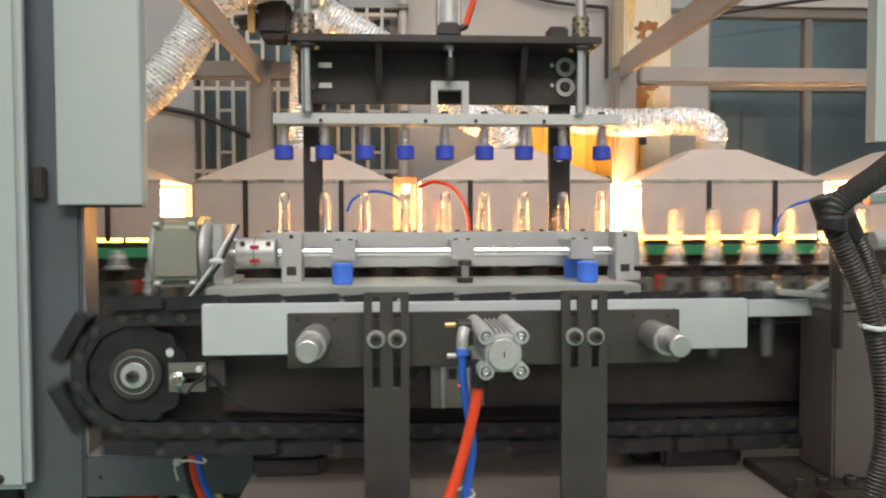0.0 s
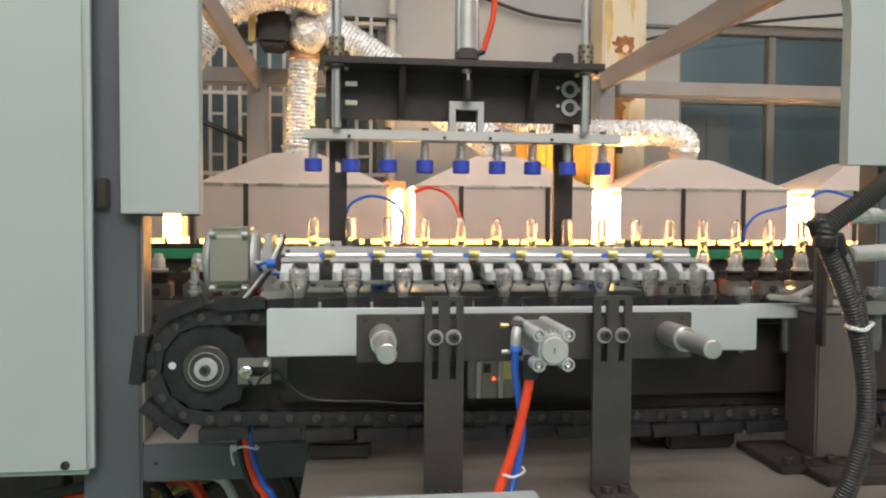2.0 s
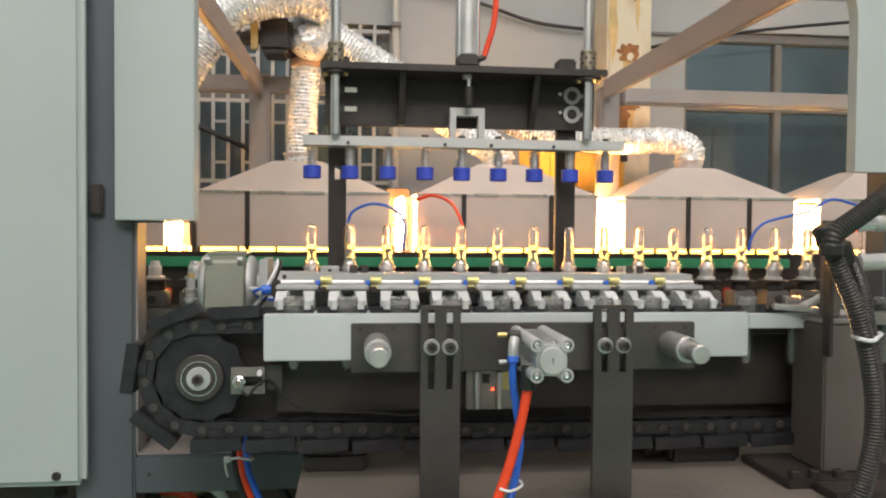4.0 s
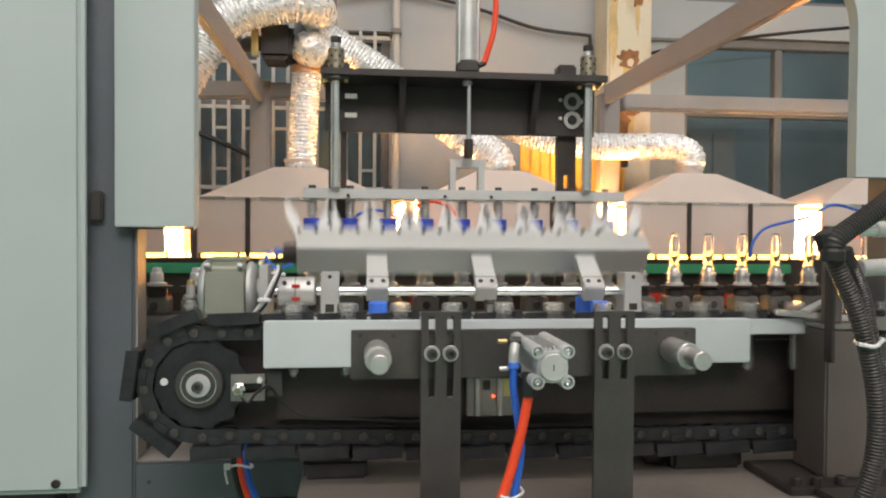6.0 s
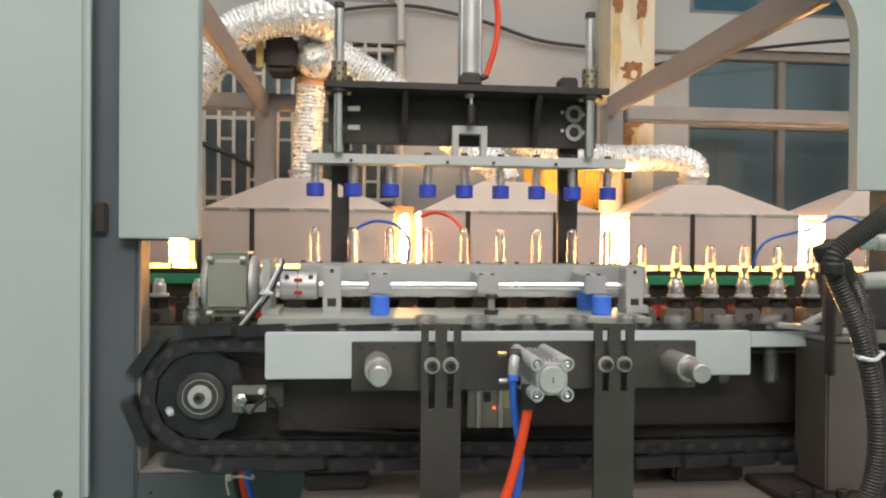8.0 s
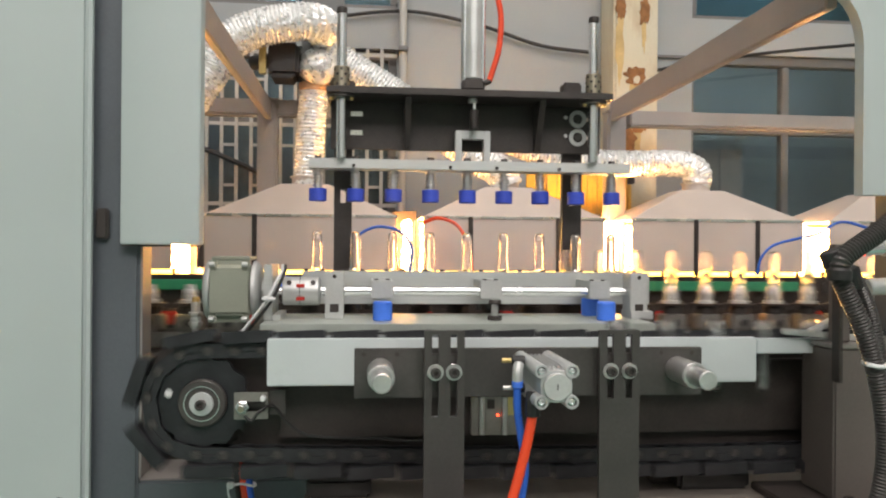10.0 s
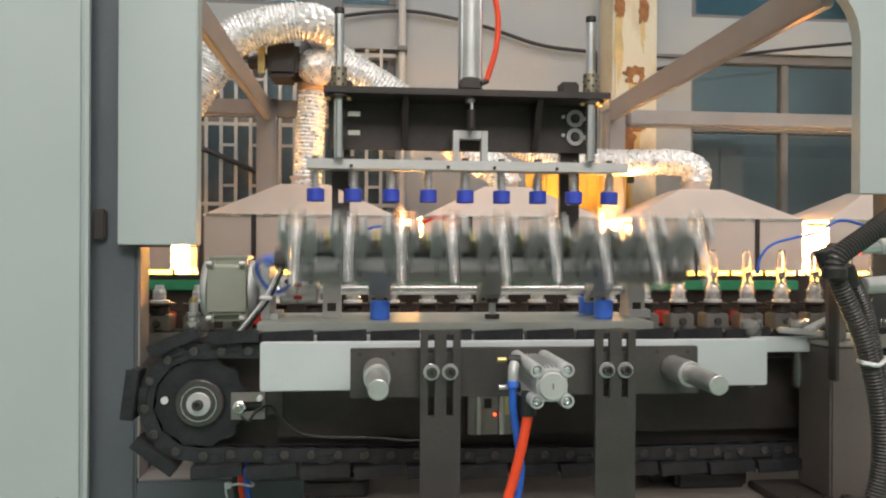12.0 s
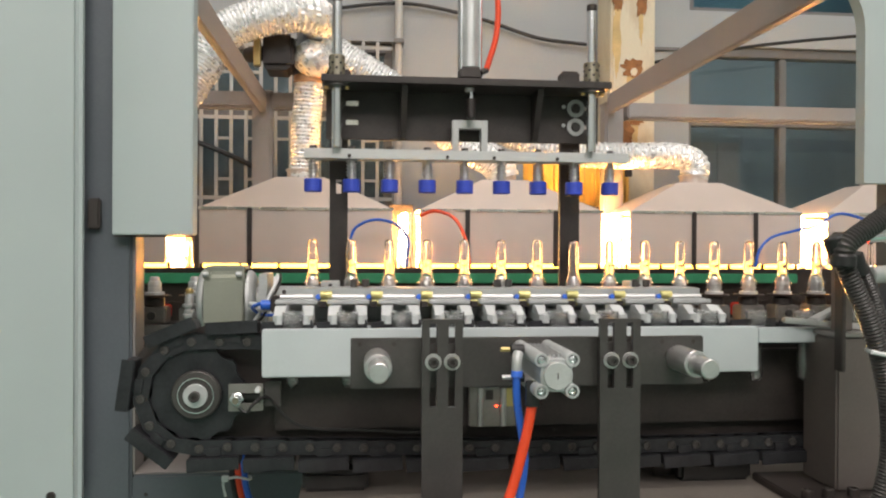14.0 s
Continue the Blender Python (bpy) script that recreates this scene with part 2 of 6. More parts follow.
def lathe(profile, m=None, seg=24, bm=None, closed=False):
    """Revolve (radius, height) pairs about z; m places it."""
    out = bm or bmesh.new()
    m = m or Matrix()
    rings = []
    for r, z in profile:
        if r < 1e-6:
            rings.append([out.verts.new(m @ Vector((0, 0, z)))])
        else:
            rings.append([out.verts.new(m @ Vector((r * math.cos(a), r * math.sin(a), z))) for a in (2 * math.pi * i / seg for i in range(seg))])
    pairs = list(zip(rings, rings[1:])) + ([(rings[-1], rings[0])] if closed else [])
    for a, b in pairs:
        for i in range(seg):
            j = (i + 1) % seg
            if len(a) == 1 and len(b) == 1:
                continue
            if len(a) == 1:
                out.faces.new((a[0], b[j], b[i]))
            elif len(b) == 1:
                out.faces.new((a[i], a[j], b[0]))
            else:
                out.faces.new((a[i], a[j], b[j], b[i]))
    if not closed:
        for ring, flip in ((rings[0], True), (rings[-1], False)):
            if len(ring) > 1:
                out.faces.new(list(reversed(ring)) if flip else ring)
    bmesh.ops.recalc_face_normals(out, faces=out.faces)
    return out


def axis(at, to):
    """A matrix that lays z along the way from at to to."""
    q = (Vector(to) - Vector(at)).to_track_quat('Z', 'Y').to_matrix().to_4x4()
    return Matrix.Translation(at) @ q


def rod(at, to, r, seg=20, bm=None, chamfer=0.0):
    d = (Vector(to) - Vector(at)).length
    c = chamfer or min(r * 0.12, d * 0.2)
    return lathe([(r - c, 0), (r, c), (r, d - c), (r - c, d)], axis(at, to), seg, bm)


def curve_points(pts, n):
    """A smooth line through pts."""
    P = [Vector(p) for p in pts]
    P = [2 * P[0] - P[1]] + P + [2 * P[-1] - P[-2]]
    out = []
    for i in range(1, len(P) - 2):
        for k in range(n):
            t = k / n
            a, b, c, d = P[i - 1], P[i], P[i + 1], P[i + 2]
            out.append(0.5 * (2 * b + (c - a) * t + (2 * a - 5 * b + 4 * c - d) * t * t + (3 * b - a - 3 * c + d) * t ** 3))
    return out + [P[-2]]


def hose(pts, r, n=8, seg=10, bm=None, ribs=0.0, rib_pitch=0.006, rough=0.0, smooth_line=True):
    """A tube swept along a smooth line; ribs: depth of its rings; rough: crumple of its skin."""
    out = bm or bmesh.new()
    line = curve_points(pts, n) if smooth_line else [Vector(p) for p in pts]
    if ribs:
        lens = [0]
        for a, b in zip(line, line[1:]):
            lens.append(lens[-1] + (b - a).length)
        count = max(4, int(lens[-1] / rib_pitch) * 2)
        fine, k = [], 0
        for i in range(count + 1):
            s = lens[-1] * i / count
            while k < len(lens) - 2 and lens[k + 1] < s:
                k += 1
            u = (s - lens[k]) / max(1e-9, lens[k + 1] - lens[k])
            fine.append(line[k].lerp(line[k + 1], u))
        line = fine
    rings, up = [], Vector((0.3, 0.2, 1)).normalized()
    for i, p in enumerate(line):
        d = (line[min(i + 1, len(line) - 1)] - line[max(i - 1, 0)]).normalized()
        u = (up - d * up.dot(d))
        u = u.normalized() if u.length > 1e-4 else d.orthogonal().normalized()
        up = u
        v = d.cross(u)
        rr = r - (ribs if (ribs and i % 2) else 0)
        ring = []
        for k in range(seg):
            a = 2 * math.pi * k / seg
            q = rr * (1 + (noise.noise(Vector((i * 1.7, k * 2.3, r * 50))) * rough if rough else 0))
            ring.append(out.verts.new(p + (u * math.cos(a) + v * math.sin(a)) * q))
        rings.append(ring)
    for a, b in zip(rings, rings[1:]):
        for k in range(seg):
            j = (k + 1) % seg
            out.faces.new((a[k], a[j], b[j], b[k]))
    out.faces.new(list(reversed(rings[0])))
    out.faces.new(rings[-1])
    return out


def extrude(outline, y0, y1, bm=None, bevel=0.0):
    """An outline in x and z, given depth from y0 to y1."""
    out = bm or bmesh.new()
    a = [out.verts.new((x, y0, z)) for x, z in outline]
    b = [out.verts.new((x, y1, z)) for x, z in outline]
    faces = [out.faces.new(a), out.faces.new(list(reversed(b)))]
    for i in range(len(a)):
        j = (i + 1) % len(a)
        faces.append(out.faces.new((a[j], a[i], b[i], b[j])))
    bmesh.ops.recalc_face_normals(out, faces=faces)
    if bevel:
        bmesh.ops.bevel(out, geom=list({e for f in faces for e in f.edges}), offset=bevel, segments=2, affect='EDGES')
    return out


def slab_with_holes(x0, x1, z0, z1, y0, y1, holes):
    """An upright plate with upright slots through it: holes are (x, half width, low, high), side by side."""
    out = bmesh.new()
    xs = x0
    for hx, hw, lo, hi in holes:
        box(xs, hx - hw, y0, y1, z0, z1, 0, out)
        box(hx - hw, hx + hw, y0, y1, z0, lo, 0, out)
        box(hx - hw, hx + hw, y0, y1, hi, z1, 0, out)
        xs = hx + hw
    box(xs, x1, y0, y1, z0, z1, 0, out)
    bmesh.ops.remove_doubles(out, verts=out.verts, dist=1e-5)
    return out


def screw(name, parent, at, to, r, h, material=None):
    """A cap screw with a hexagon socket."""
    m = axis(at, to)
    bm = lathe([(r * 0.92, 0), (r, r * 0.1), (r, h * 0.9), (r * 0.9, h), (r * 0.55, h), (r * 0.5, h * 0.45), (0, h * 0.45)], m, 18)
    ob = part(name, bm, material or M_STEEL, parent)
    if parent.parent is None:
        part("socket", lathe([(r * 0.49, h * 0.5), (r * 0.49, h * 0.62)], m, 6), M_BLACK, ob)
    return ob

# ---- numbers of the machine ----
PITCH, SLOT = 0.0762, -0.192      # spacing of the preforms; x of the first of nine
RAIL_Y, SHAFT_Y, CONV_Y = 1.04, 1.27, 1.50
LOW, LIFT = 1.218, 0.033          # height of the turning shaft when down, and its lift
TABLE = 0.955
FINGER_Z = 0.011                  # height of the gripper fingers on the beam

# ---- the hall ----


def hall():
    solid("floor", box(-5, 7, -4.2, 3.32, -0.1, 0), M_FLOOR, "green painted hall floor, slightly soiled", "floor", kind="structure")
    solid("ceiling", box(-5, 7, -4.2, 3.32, 7.0, 7.1), M_HALL, "plain off-white hall ceiling", "ceiling", kind="structure")
    solid("wall_west", box(-5.1, -5, -4.2, 3.32, 0, 7.0), M_HALL, "off-white rendered side wall", "wall", kind="structure")
    solid("wall_east", box(7, 7.1, -4.2, 3.32, 0, 7.0), M_HALL, "off-white rendered side wall", "wall", kind="structure")
    south = bmesh.new()
    for x0, x1, z0, z1 in ((-5, 7, 0, 4.4), (-5, 7, 6.6, 7.0), (-5, -2.6, 4.4, 6.6), (3.6, 7, 4.4, 6.6)):
        box(x0, x1, -4.3, -4.2, z0, z1, 0, south)
    solid("wall_south", south, M_HALL, "off-white wall with a wide daylight window opening", "wall", kind="structure")
    # north wall with three openings
    north = bmesh.new()
    holes = [(-0.80, 0.04, 0.95, 2.19), (1.376, 2.75, 0.95, 2.222)]
    x = -5
    for a, b, lo, hi in holes:
        box(x, a, 3.3, 3.5, 0, 7.0, 0, north)
        box(a, b, 3.3, 3.5, 0, lo, 0, north)
        box(a, b, 3.3, 3.5, hi, 2.378 if a > 0 else 2.365, 0, north)
        box(a, b, 3.3, 3.5, 3.5, 7.0, 0, north)
        x = b
    box(x, 7, 3.3, 3.5, 0, 7.0, 0, north)
    solid("wall_north", north, M_WALL, "off-white rendered wall behind the oven, coloured darker for shade, with window openings", "wall", kind="structure")
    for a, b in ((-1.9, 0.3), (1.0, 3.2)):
        # Added boxes behind the openings, coloured dark to shade the glass.
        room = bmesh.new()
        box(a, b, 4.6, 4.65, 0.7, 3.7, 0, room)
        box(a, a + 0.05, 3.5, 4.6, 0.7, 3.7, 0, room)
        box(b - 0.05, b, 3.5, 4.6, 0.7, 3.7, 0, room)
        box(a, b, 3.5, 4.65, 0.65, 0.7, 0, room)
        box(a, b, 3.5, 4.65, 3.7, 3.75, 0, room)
        solid("backdrop", room, M_GLASSBACKING, "added blue-grey box coloured dark so the window glass looks unlit", "room", kind="structure")


def east_window():
    w = thing("window_1", (2.06, 3.34, 0.95), "dark glazed window with grey frames in the pale wall", "window", kind="structure")
    f = bmesh.new()
    for x0, x1, z0, z1 in ((1.376, 2.75, 2.178, 2.222), (1.376, 2.75, 1.862, 1.915), (1.376, 2.75, 0.95, 0.99), (1.376, 1.396, 0.99, 2.178), (2.72, 2.75, 0.99, 2.178)):
        box(x0, x1, 3.32, 3.38, z0, z1, 0.004, f)
    part("window_frame", f, M_WINFRAME, w)
    for x in (1.838, 2.30):
        part("mullion", box(x - 0.0175, x + 0.0175, 3.325, 3.375, 0.992, 2.176, 0.004), M_WINFRAME, w)
    for x0, x1 in ((1.396, 1.8205), (1.8555, 2.2825), (2.3175, 2.72)):
        for z0, z1 in ((0.99, 1.862), (1.915, 2.178)):
            part("pane", box(x0, x1, 3.345, 3.351, z0, z1), M_GLASS, w).visible_shadow = False
    for name, xa, xb, zb in (("window_3", 1.376, 2.75, 2.378), ("window_4", -0.80, 0.04, 2.365)):
        u = thing(name, ((xa + xb) / 2, 3.34, zb), "upper window strip with blue-tinted dark glass", "window", kind="structure")
        f = bmesh.new()
        for x0, x1, z0, z1 in ((xa, xb, zb, zb + 0.022), (xa, xb, 3.46, 3.5), (xa, xa + 0.03, zb + 0.022, 3.46), (xb - 0.03, xb, zb + 0.022, 3.46)):
            box(x0, x1, 3.32, 3.38, z0, z1, 0.004, f)
        part("window_frame", f, M_WINFRAME, u)
        part("pane", box(xa + 0.03, xb - 0.03, 3.345, 3.351, zb + 0.022, 3.46), M_BLUEGLASS, u).visible_shadow = False
    # Added cabinet stands in for shapes mirrored in the lower panes.
    cab = thing("added_cabinet", (1.95, 4.3, 0.72), "added grey cabinet standing in for reflections in the window glass", "cabinet")
    part("body", box(1.75, 2.06, 4.15, 4.45, 0.70, 1.95, 0.01), M_GLASSBACKING, cab)
    part("door", box(1.77, 1.90, 4.135, 4.15, 0.75, 1.9, 0.004), M_WINFRAME, cab)
    part("door", box(1.91, 2.04, 4.135, 4.15, 0.75, 1.9, 0.004), M_WINFRAME, cab)


def west_window():
    w = thing("window_2", (-0.8, 3.34, 0.95), "barred window with pale grille over dark glass", "window", kind="structure")
    f = bmesh.new()
    for x0, x1, z0, z1 in ((-0.80, 0.04, 2.15, 2.19), (-0.80, 0.04, 1.86, 1.90), (-0.80, 0.04, 0.95, 0.99), (-0.80, -0.775, 0.99, 2.15), (0.005, 0.04, 0.99, 2.15)):
        box(x0, x1, 3.34, 3.40, z0, z1, 0.004, f)
    part("window_frame", f, M_WINFRAME, w)
    part("pane", box(-0.775, 0.005, 3.36, 3.366, 0.99, 2.15), M_GLASS, w).visible_shadow = False
    me = mesh_of("grille_bar", box(-0.007, 0.007, -0.006, 0.006, 0, 1.235, 0.002), M_GRILLE)
    xs = [-0.763 + 0.0615 * n for n in range(13)]
    for x in xs:
        share("grille_bar", me, w, pose(x + 0.8, -0.05, 0))
    short = mesh_of("grille_rung", box(-0.03, 0.03, -0.005, 0.005, -0.006, 0.006, 0.002), M_GRILLE)
    for n, (x0, x1) in enumerate(zip(xs, xs[1:])):
        for z in ((1.33, 1.587, 1.759, 2.04) if n % 2 else (1.20, 1.46, 2.10)):
            share("grille_rung", short, w, pose((x0 + x1) / 2 + 0.8, -0.05, z - 0.95))
    lo = bmesh.new()
    for z in (1.50, 1.84, 2.15):
        box(-0.80, 0.04, 3.286, 3.294, z, z + 0.016, 0.002, lo)
    part("grille_rail", lo, M_GRILLE, w)


def building_details():
    c = thing("column", (1.05, 3.2, 0), "cream painted column with rust stains on the wall", "column", kind="structure")
    part("shaft", box(0.947, 1.140, 3.10, 3.296, 0, 7.0, 0.01), M_COLUMN, c)
    def blot(name, x, z, w, h, k, y, stuff, label):
        pts = []
        for n in range(40):
            a = 2 * math.pi * n / 40
            q = 1 + 0.55 * noise.noise(Vector((2.2 * math.cos(a), 2.2 * math.sin(a), k))) + 0.25 * noise.noise(Vector((7 * math.cos(a), 7 * math.sin(a), k + 5)))
            pts.append((x + 0.5 * w * q * math.cos(a), z + 0.5 * h * q * math.sin(a)))
        part(name, extrude(pts, y, 3.1005), stuff, c, label)

    for x, z, w, h, k in ((1.040, 2.060, 0.088, 0.075, 1), (1.005, 1.785, 0.080, 0.13, 2), (1.055, 1.84, 0.06, 0.04, 3), (0.975, 2.345, 0.045, 0.09, 4), (1.08, 2.335, 0.045, 0.11, 5)):
        blot("rust_patch", x, z, w, h, k, 3.0955, M_RUST, "flaking brown rust patch")
        blot("rust_stain", x - 0.004, z - 0.45 * h - 0.03, w * 0.45, 0.16, k + 20, 3.0982, M_OCHRE, "ochre rust stain run down the paint")
    blot("rust_stain", 0.972, 2.20, 0.035, 0.36, 31, 3.0986, M_OCHRE, "ochre rust stain run down the paint")
    blot("bare_paint", 1.045, 2.045, 0.030, 0.035, 41, 3.0945, M_COLUMN, "cream paint left inside the rust")
    p = thing("wall_pipe", (0.062, 3.2, 0.4), "pale upright pipe clipped to the wall", "pipe")
    part("pipe", rod((0.062, 3.22, 0.4), (0.062, 3.22, 4.0), 0.016), M_GRILLE, p)
    for z in (2.16, 1.4, 3.0):
        part("pipe_clip", box(0.04, 0.084, 3.19, 3.30, z, z + 0.02, 0.003), M_WINFRAME, p)
    bm = hose([(-0.40, 3.27, 2.27), (-0.205, 3.27, 2.315), (0.0, 3.27, 2.345), (0.171, 3.27, 2.343), (0.419, 3.27, 2.295), (0.671, 3.27, 2.221), (0.90, 3.27, 2.198), (0.921, 3.27, 2.19), (0.922, 3.27, 2.12), (0.922, 3.27, 1.9)], 0.008)
    solid("wall_cable", bm, M_BLACKTUBE, "thin black cable sagging along the wall", "cable")
    bm = hose([(1.135, 3.15, 2.095), (1.25, 3.10, 2.115), (1.515, 3.08, 2.158), (1.78, 3.08, 2.195), (2.06, 3.08, 2.228), (2.6, 3.08, 2.30)], 0.007)
    solid("wall_cable", bm, M_BLACKTUBE, "thin black cable strung across the window head", "cable")
    bm = hose([(-1.4, 3.278, 1.80), (-0.994, 3.278, 1.772), (-0.791, 3.278, 1.741), (-0.666, 3.278, 1.695), (-0.575, 3.278, 1.654), (-0.46, 3.278, 1.585), (-0.38, 3.278, 1.50)], 0.011)
    solid("wall_cable", bm, M_BLACKTUBE, "thick dark cable drooping before the barred window", "cable")
    lo = bmesh.new()
    box(1.145, 1.375, 3.285, 3.299, 2.190, 2.204, 0.002, lo)
    box(2.751, 3.4, 3.285, 3.299, 2.190, 2.204, 0.002, lo)
    solid("trim", lo, M_WINFRAME, "dark ledge line on the pale wall", "trim", kind="structure")
    for y in (0.2, 2.3):
        l = thing("roof_lamp", (0.6, y, 5.85), "long white roof lamp under the ceiling", "lamp", "roof lamps")
        part("housing", box(-1.4, 2.6, y - 0.06, y + 0.06, 5.86, 7.0, 0.01), M_WHITE, l)
        part("tube", rod((-1.35, y, 5.835), (2.55, y, 5.835), 0.014), M_TUBELAMP, l)


# ---- the oven ----


def flat_beam(a, b, w, h, label):
    """A flat steel beam on edge from a to b."""
    t = thing("frame_beam", a, label, "frame beam", "oven frame beams")
    d = Vector(b) - Vector(a)
    bm = box(-w / 2, w / 2, 0, d.length, -h / 2, h / 2, 0.003)
    turn_by = d.to_track_quat('Y', 'Z').to_matrix().to_4x4()
    bmesh.ops.transform(bm, matrix=Matrix.Translation(a) @ turn_by, verts=bm.verts)
    part("bar", bm, M_TUBESTEEL, t)
    bm = box(-w / 2 - 0.004, w / 2 + 0.004, 0.0, 0.006, -h / 2 - 0.004, h / 2 + 0.004, 0.002)
    bmesh.ops.transform(bm, matrix=Matrix.Translation(a) @ turn_by, verts=bm.verts)
    part("weld_bead", bm, M_TUBESTEEL, t)


def square_tube(name, a, b, s, label):
    """A square steel tube from a to b."""
    d = (Vector(b) - Vector(a)).length
    t = thing(name, a, label, "frame tube", "oven frame tubes")
    bm = box(-s / 2, s / 2, -s / 2, s / 2, 0, d, s * 0.12)
    bmesh.ops.transform(bm, matrix=axis(a, b), verts=bm.verts)
    part("tube", bm, M_TUBESTEEL, t)
    for z in (0.004, d - 0.008):
        bm = box(-s / 2 - 0.002, s / 2 + 0.002, -s / 2 - 0.002, s / 2 + 0.002, z, z + 0.004, 0.001)
        bmesh.ops.transform(bm, matrix=axis(a, b), verts=bm.verts)
        part("weld_bead", bm, M_TUBESTEEL, t)
    return t


def oven_frame():
    lab = "rose-grey painted square steel tube of the oven frame"
    square_tube("frame_tube", (-1.9, 2.90, 1.848), (-0.49, 2.90, 1.848), 0.062, lab)
    square_tube("frame_tube", (-0.43, 2.90, 1.848), (-0.20, 2.90, 1.848), 0.060, lab)
    square_tube("frame_tube", (-0.46, 2.90, 0.0), (-0.46, 2.90, 1.885), 0.075, lab)
    square_tube("frame_tube", (0.94, 2.90, 1.842), (2.60, 2.90, 1.842), 0.062, lab)
    square_tube("frame_tube", (0.885, 2.90, 0.0), (0.885, 2.90, 1.875), 0.075, lab)
    flat_beam((0.869, 2.862, 1.864), (0.741, 1.24, 1.803), 0.022, 0.074, "rose-grey steel beam reaching from oven post to machine")
    flat_beam((-0.456, 2.862, 1.836), (-0.456, 1.302, 1.834), 0.022, 0.072, "rose-grey steel beam reaching from oven post to machine")


def hood(x0, x1, straps=(0.165, 0.477)):
    h = thing("oven_hood", ((x0 + x1) / 2, 2.80, 1.25), "beige sheet-metal oven hood over glowing lamps", "oven hood", "row of oven hoods")
    zt, zs, zb, y0, y1 = 1.552, 1.435, 1.2465, 2.60, 3.00
    cx, cy = (x0 + x1) / 2, 2.80
    part("front_panel", box(x0, x1, y0, y0 + 0.006, zb, zs, 0.002), M_HOOD, h)
    part("rear_panel", box(x0, x1, y1 - 0.006, y1, zb - 0.1, zs, 0.002), M_HOOD, h)
    bm = bmesh.new()
    a = [bm.verts.new(p) for p in ((x0, y0, zs + 0.001), (x1, y0, zs + 0.001), (x1, y1, zs + 0.001), (x0, y1, zs + 0.001))]
    t = [bm.verts.new(p) for p in ((cx - 0.085, cy - 0.06, zt), (cx + 0.085, cy - 0.06, zt), (cx + 0.085, cy + 0.06, zt), (cx - 0.085, cy + 0.06, zt))]
    for i in range(4):
        bm.faces.new((a[i], a[(i + 1) % 4], t[(i + 1) % 4], t[i]))
    bm.faces.new(t)
    bm.faces.new(list(reversed(a)))
    bmesh.ops.recalc_face_normals(bm, faces=bm.faces)
    part("sloping_roof", bm, M_HOOD, h)
    lip = bmesh.new()
    box(x0 - 0.004, x1 + 0.004, y0 - 0.004, y0, zs - 0.006, zs + 0.003, 0.001, lip)
    part("seam", lip, M_REFLECT, h)
    for x in (x0 + straps[0], x0 + straps[1]):
        part("strap", box(x - 0.008, x + 0.008, y0 - 0.008, y0 - 0.001, zb - 0.01, zs, 0.002), M_BLACK, h, "black strap down the hood front")
    # lamp bank inside: reflector with rows of tubes
    part("reflector", box(x0 + 0.01, x1 - 0.01, 2.93, 2.94, 1.15, zs - 0.01), M_REFLECT, h)
    for k in range(5):
        z = 1.238 + 0.042 * k
        part("lamp_tube", rod((x0 + 0.012, 2.90, z), (x1 - 0.012, 2.90, z), 0.011, 10), M_LAMPHOT, h, "glowing infrared lamp tube")
    n = 5
    w = (x1 - x0) / n
    for k in range(n):
        part("low_lamp", rod((x0 + w * k + 0.003, 2.66, 1.238), (x0 + w * (k + 1) - 0.003, 2.66, 1.238), 0.0120, 10), M_LAMP, h, "glowing infrared lamp under the hood edge")
    for k in range(n + 1):
        part("lamp_holder", box(x0 + w * k - 0.004, x0 + w * k + 0.004, 2.63, 2.647, 1.225, 1.252, 0.002), M_OVENBED, h, "dark lamp holder")
    part("duct_collar", lathe([(0.052, 0), (0.052, 0.03), (0.058, 0.03), (0.058, 0.036), (0.05, 0.036)], pose(cx, cy, zt - 0.004), 24), M_HOOD, h)
    return h


def end_glow(x, y0, y1, lean=0.0):
    """The bright lamp end that shows between two hoods."""
    e = thing("lamp_end", (x, (y0 + y1) / 2, 1.24), "white-hot lamp end box between the oven hoods", "oven lamp", "oven lamp ends")
    # Added sheet blocks rearward lamp light from reaching the wall.
    part("housing", box(x - 0.046, x + 0.046, y1 - 0.006, y1 + 0.02, 1.20, 1.47, 0.002), M_OVENBED, e, "dark sheet added behind the lamps to keep their light off the wall")
    for k in range(7):
        z = 1.258 + 0.0262 * k
        xk = x - lean * k + (0.009 * max(0, 3 - k) if lean else 0)
        part("lamp_tube", rod((xk, y0, z), (xk, y1 - 0.012, z), 0.0140, 14), M_LAMPHOT, e, "glowing infrared lamp tube")


